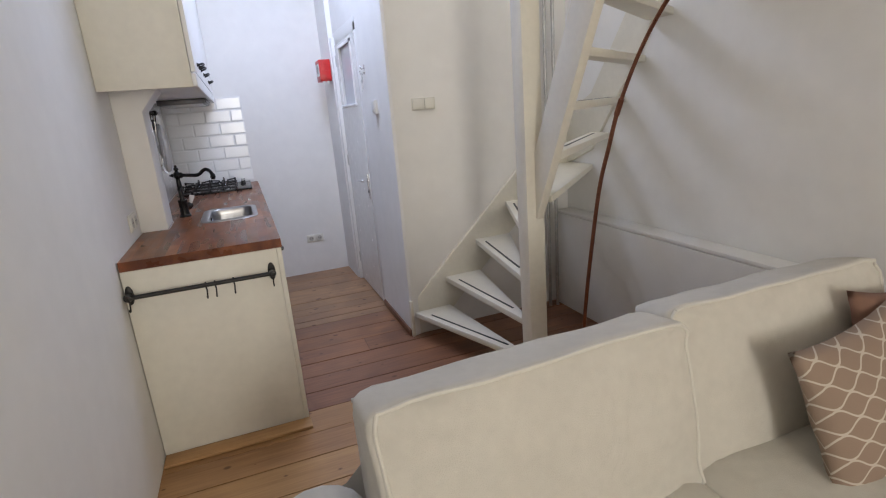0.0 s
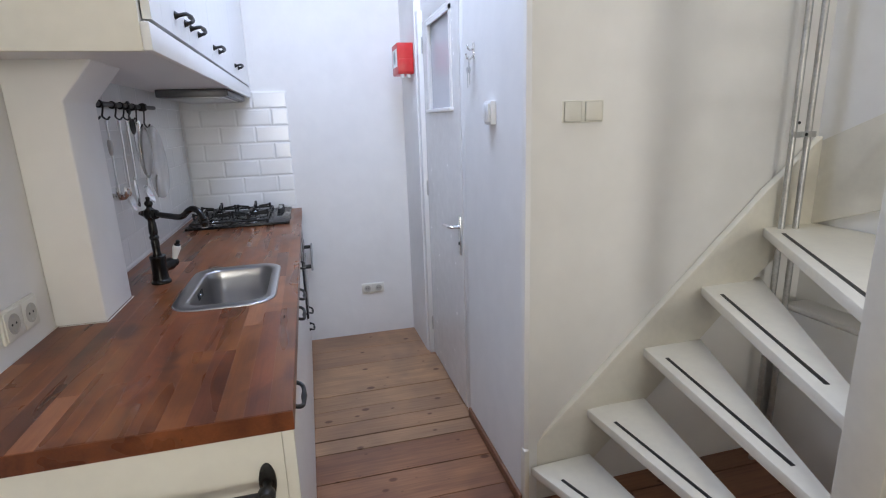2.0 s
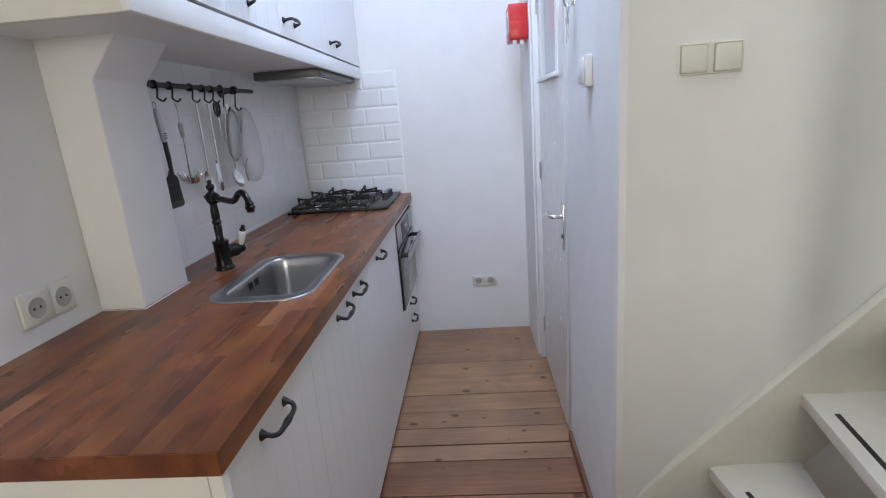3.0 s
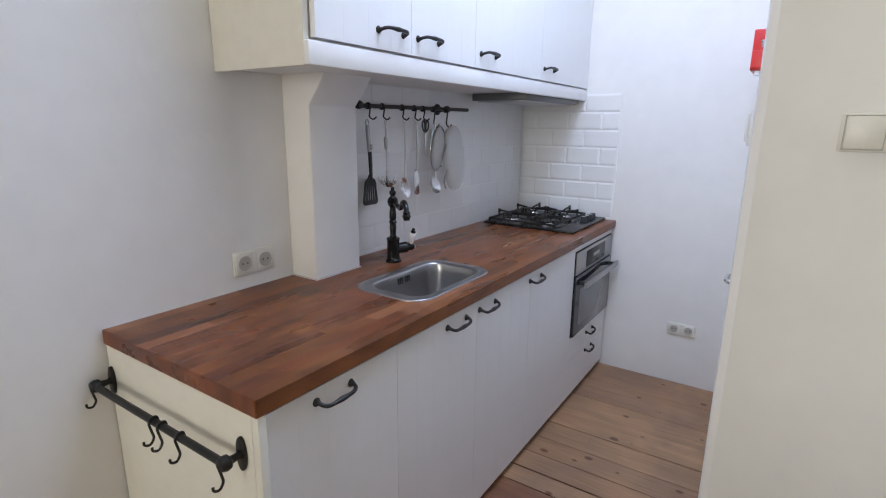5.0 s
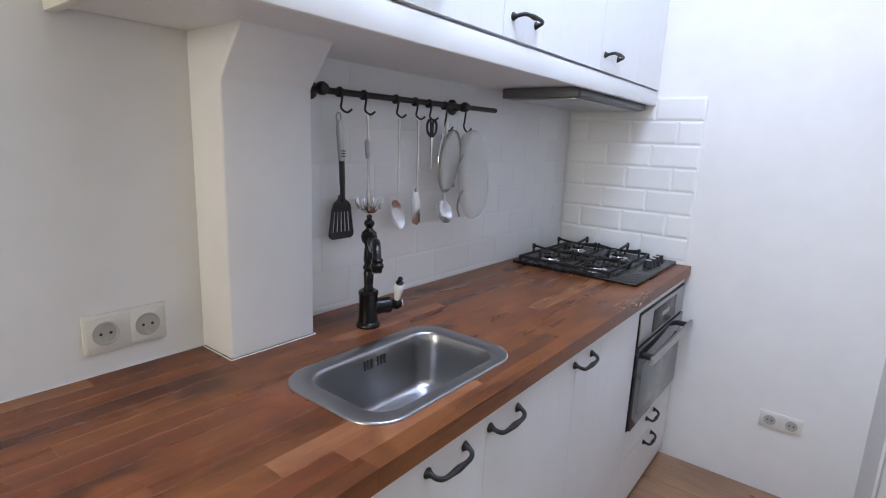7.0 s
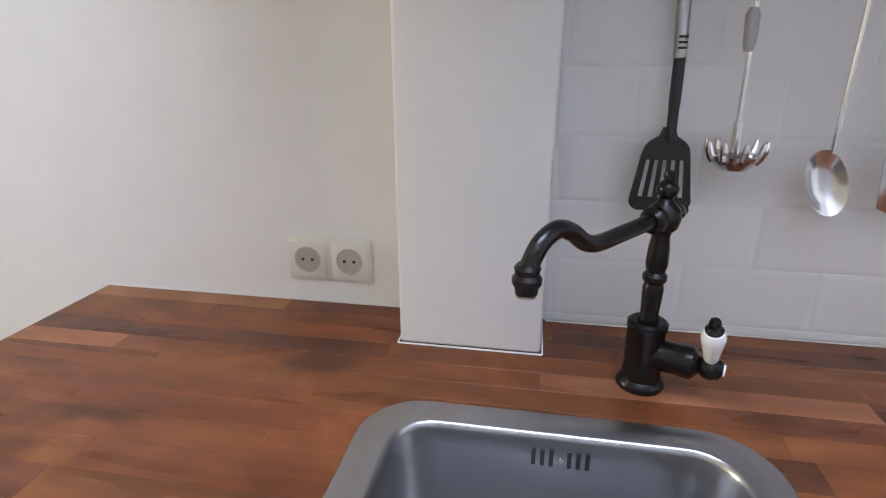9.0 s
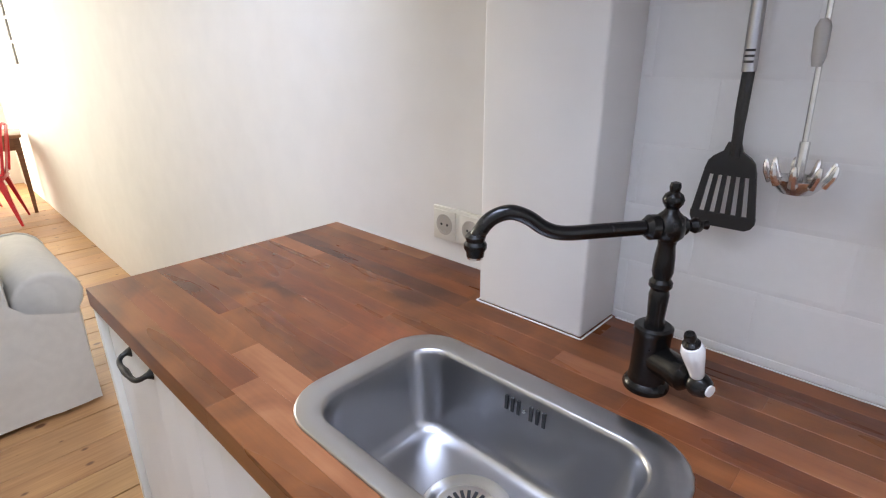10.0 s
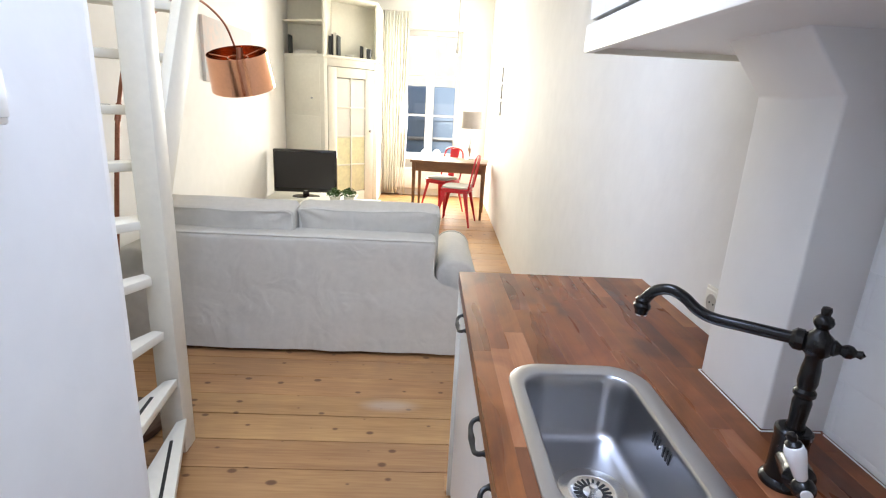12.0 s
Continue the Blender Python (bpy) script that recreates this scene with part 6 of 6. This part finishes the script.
def bistro_chair(m):
    """A stacking sheet steel chair whose back stands at -x."""
    c = thing("metal_chair", 0, 0, 0, "red pressed steel bistro chair with a pale seat pad", "chair", "red chairs at the desk")
    part("seat", box(-0.175, 0.175, -0.175, 0.175, 0.435, 0.452, 0.008), REDM, c)
    part("seat_apron", prism([(-0.17, 0.40), (0.17, 0.40), (0.15, 0.436), (-0.15, 0.436)], "y", -0.165, 0.165, 0.004), REDM, c)
    part("seat_pad", pad(0, 0, 0.465, 0.33, 0.33, 0.035, 5, 0.15, 2, 0.002, 7), SEATPAD, c, "pale green-white seat pad")
    for sx in (-1, 1):
        for sy in (-1, 1):
            p0, p1 = Vector((sx * 0.15, sy * 0.15, 0.435)), Vector((sx * 0.22, sy * 0.21, 0.0))
            d = (p1 - p0)
            b_ = bmesh.new()
            w0, w1 = 0.05, 0.016
            for (ax, ay) in ((1, 0), (0, 1)):
                t = Vector((ax * -sx, ay * -sy, 0))
                o = Vector((ay, ax, 0)) * 0.002
                vs = [p0, p0 + t * w0, p1 + t * w1, p1]
                lo_ = [b_.verts.new(v - o) for v in vs]
                hi_ = [b_.verts.new(v + o) for v in vs]
                b_.faces.new(lo_)
                b_.faces.new(hi_)
                for i in range(4):
                    b_.faces.new((lo_[i], lo_[(i + 1) % 4], hi_[(i + 1) % 4], hi_[i]))
            part("leg", b_, REDM, c)
    part("back_hoop", tube(curve([(-0.17, -0.155, 0.44), (-0.205, -0.165, 0.62), (-0.235, -0.14, 0.80), (-0.24, -0.06, 0.85), (-0.24, 0.06, 0.85), (-0.235, 0.14, 0.80), (-0.205, 0.165, 0.62), (-0.17, 0.155, 0.44)], 6), 0.011, 10), REDM, c)
    sp_ = part("back_splat", prism([(-0.045, 0.44), (0.045, 0.44), (0.075, 0.84), (-0.075, 0.84)], "y", 0, 0.004), REDM, c)
    sp_.data.transform(Matrix(((0, -1, -0.22, -0.075), (1, 0, 0, 0), (0, 0, 1, 0), (0, 0, 0, 1))))
    c.matrix_basis = m
    return c


ch = bistro_chair(pose(0.38, -4.66, 0, 0, 0, -16))
copy_thing(ch, pose(0.54, -5.32, 0, 0, 0, 52))
tagged(part("rug", soft_box(0.42, 2.2, -3.5, -2.15, 0.001, 0.012, 0.004, 0.001), RUGM), "pale grey woven rug on the floor boards", "rug")

# sheer curtain beside the window
bm = bmesh.new()
N = 90
g = []
for k in range(9):
    g.append([bm.verts.new((1.10 + 0.50 * i / N + 0.01 * math.sin(k * 1.3 + i * 0.2), WY + 0.09 + 0.028 * math.sin(i * 0.80) + 0.012 * noise.noise(Vector((i * 0.1, k * 0.2, 0))), 0.03 + 2.65 * k / 8)) for i in range(N + 1)])
for a, b in zip(g, g[1:]):
    for i in range(N):
        bm.faces.new((a[i], a[i + 1], b[i + 1], b[i]))
cu = part("curtain", bm, SHEER, None, smooth=80)
sol = cu.modifiers.new("thickness", "SOLIDIFY")
sol.thickness = 0.002
tagged(cu, "thin white curtain hanging beside the window", "curtain")
rd = thing("radiator", 0.8, WY + 0.08, 0.08, "low white panel radiator under the window", "radiator")
part("panel", box(0.30, 1.26, WY + 0.03, WY + 0.10, 0.12, 0.44, 0.01), PAINT, rd)
for x in (0.4, 1.16):
    part("foot", box(x - 0.02, x + 0.02, WY + 0.04, WY + 0.09, 0, 0.12), PAINT, rd)

# pictures
pc = thing("canvas", RX, -3.4, 1.52, "pale pink painted canvas on the wall", "picture")
part("canvas_face", box(RX - 0.028, RX, -3.95, -2.78, 1.52, 2.02, 0.003), PICTURE, pc)
for k in range(3):
    fr = thing("picture_frame", -0.09, -4.8, 1.33 + 0.19 * k, "small framed grey print on the wall, frame paled by painted haze", "picture", "framed prints")
    z0 = 1.33 + 0.19 * k
    # frame in the print's grey, its dark tone lightened to paint in haze
    part("frame", box(-0.112, -0.072, -4.90, -4.66, z0, z0 + 0.165, 0.003), GREYP, fr)
    part("print", box(-0.072, -0.0705, -4.88, -4.68, z0 + 0.02, z0 + 0.145), GREYP, fr)
pl = thing("pendant_lamp", 0.62, -5.6, 2.1, "small glass pendant lamp on a cord by the window", "pendant lamp")
part("cord", tube([(0.42, -5.6, 2.22), (0.42, -5.6, CZ)], 0.003, 6), BOOKD, pl)
part("lampholder", lathe([(0.006, 0.19), (0.022, 0.16), (0.024, 0.10), (0.035, 0.06), (0.038, 0.02), (0.02, 0.0), (0, 0)], Matrix.Translation((0.42, -5.6, 2.06)), 18), ZINC, pl)

# ---- pieces: wall tiles and floor boards ----
tagged(part("tile_bed", box(0.0, 0.0091, 0.853, EY, TOP, HB + 0.012), GROUT, smooth=0), "grouted tile bed on the wall", "wall tiles", kind="structure")
bs = thing("backsplash_side", 0.006, 1.67, TOP, "bevelled white metro tiles behind the worktop", "wall tiles", kind="structure")
be = thing("backsplash_end", 0.3, EY, TOP, "bevelled white metro tiles behind the hob", "wall tiles", kind="structure")
part("tile_bed", box(0.0092, 0.612, EY - 0.0086, EY, TOP, 1.625), GROUT, be, smooth=0)
TW, TH, TG = 0.2, 0.1, 0.0016
MESHES = {}


def tile_mesh(w_, flat):
    """A bevelled tile, w_ wide and TH high, its face towards +x (flat False) or -y (flat True)."""
    key = (round(w_, 4), flat)
    if key not in MESHES:
        bm = bmesh.new()
        b = (0.010 if flat else 0.007) if w_ > 0.05 else 0.003
        lp = [[(0.0, 0.0, 0.0), (w_, 0.0, 0.0), (w_, 0.0, TH - TG), (0.0, 0.0, TH - TG)]]
        lp.append([(p[0], 0.0035, p[2]) for p in lp[0]])
        lp.append([(min(max(p[0], b), w_ - b), 0.0066 if flat else 0.0042, min(max(p[2], b), TH - TG - b)) for p in lp[0]])
        vs = [[bm.verts.new(((p[0], -p[1], p[2]) if flat else (p[1], p[0], p[2]))) for p in l] for l in lp]
        for a, c in zip(vs, vs[1:]):
            for i in range(4):
                bm.faces.new((a[i], a[(i + 1) % 4], c[(i + 1) % 4], c[i]))
        bm.faces.new(vs[-1])
        bmesh.ops.recalc_face_normals(bm, faces=bm.faces)
        me = bpy.data.meshes.new("tile")
        bm.to_mesh(me)
        bm.free()
        me.materials.append(TILE)
        MESHES[key] = me
    return MESHES[key]


def lay_tiles(parent, start, end, z1, flat, at):
    row, z = 0, TOP + 0.0155
    while z < z1 - 0.02:
        p = end - TW * math.ceil((end - start) / TW) - (TW / 2 if row % 2 else 0)
        while p < end - 0.004:
            a, b = max(p, start), min(p + TW, end)
            p += TW
            if b - a < 0.012:
                continue
            ob = new("tile", tile_mesh(b - a - TG, flat))
            ob.parent = parent
            loc = Vector((a, at, z) if flat else (at, a, z))
            ob.location = loc - PLACED[parent].translation
        z += TH
        row += 1


# a cut course at the bottom, then full courses
part("cut_course", box(0.006, 0.0105, 0.855, EY - 0.012, TOP + 0.001, TOP + 0.0140, 0.001), TILE, bs)
part("cut_course", box(0.014, 0.612, EY - 0.0125, EY - 0.0062, TOP + 0.001, TOP + 0.0140, 0.001), TILE, be)
lay_tiles(bs, 0.855, EY - 0.0135, HB + 0.03, False, 0.0062)
lay_tiles(be, 0.014, 0.612, 1.60, True, EY - 0.0062)

fl = thing("floor", 1.2, -2, 0, "old pine floor boards with dark knots", "floor", kind="structure")
part("subfloor", box(-0.4, RX + 0.25, WY - 0.3, EY + 0.25, -0.12, -0.022), BOOKD, fl, smooth=0)
rb = random.Random(5)
SEAMS = [EY - 0.002, 2.25, 2.02, 1.85, 1.68, 1.53, 1.40, 1.275, 1.17, 0.975, 0.78, 0.59, 0.42, 0.25, 0.07, -0.12, -0.30, -0.49, -0.66, -0.84, -1.03]
while SEAMS[-1] > WY:
    SEAMS.append(max(SEAMS[-1] - rb.choice((0.185, 0.19, 0.195, 0.20)), WY))
for y, y0 in zip(SEAMS, SEAMS[1:]):
    pine = FLOORK if y0 > 1.1 else FLOORR if y0 > 0.0 else FLOORW
    xs = [-0.13, RX] if y0 < SY else [-0.01, KX + 0.10]
    cuts = [xs[0]]
    if rb.random() < 0.22 and y0 < -1.0:
        cuts.append(rb.uniform(0.75, 1.9))
    if y0 == 0.59:
        cuts = [xs[0], 1.08]
    cuts.append(xs[1])
    for a, b in zip(cuts, cuts[1:]):
        gap = rb.choice((0.0014, 0.0020, 0.0032)) * (1.3 if y0 > 0.0 else 1)
        top = rb.uniform(-0.0022, 0.0)
        part("floor_board", box(a + 0.0008, b - 0.0008, y0 + gap, y - gap, -0.022, top, 0.0009, seg=1), pine, fl, smooth=0)
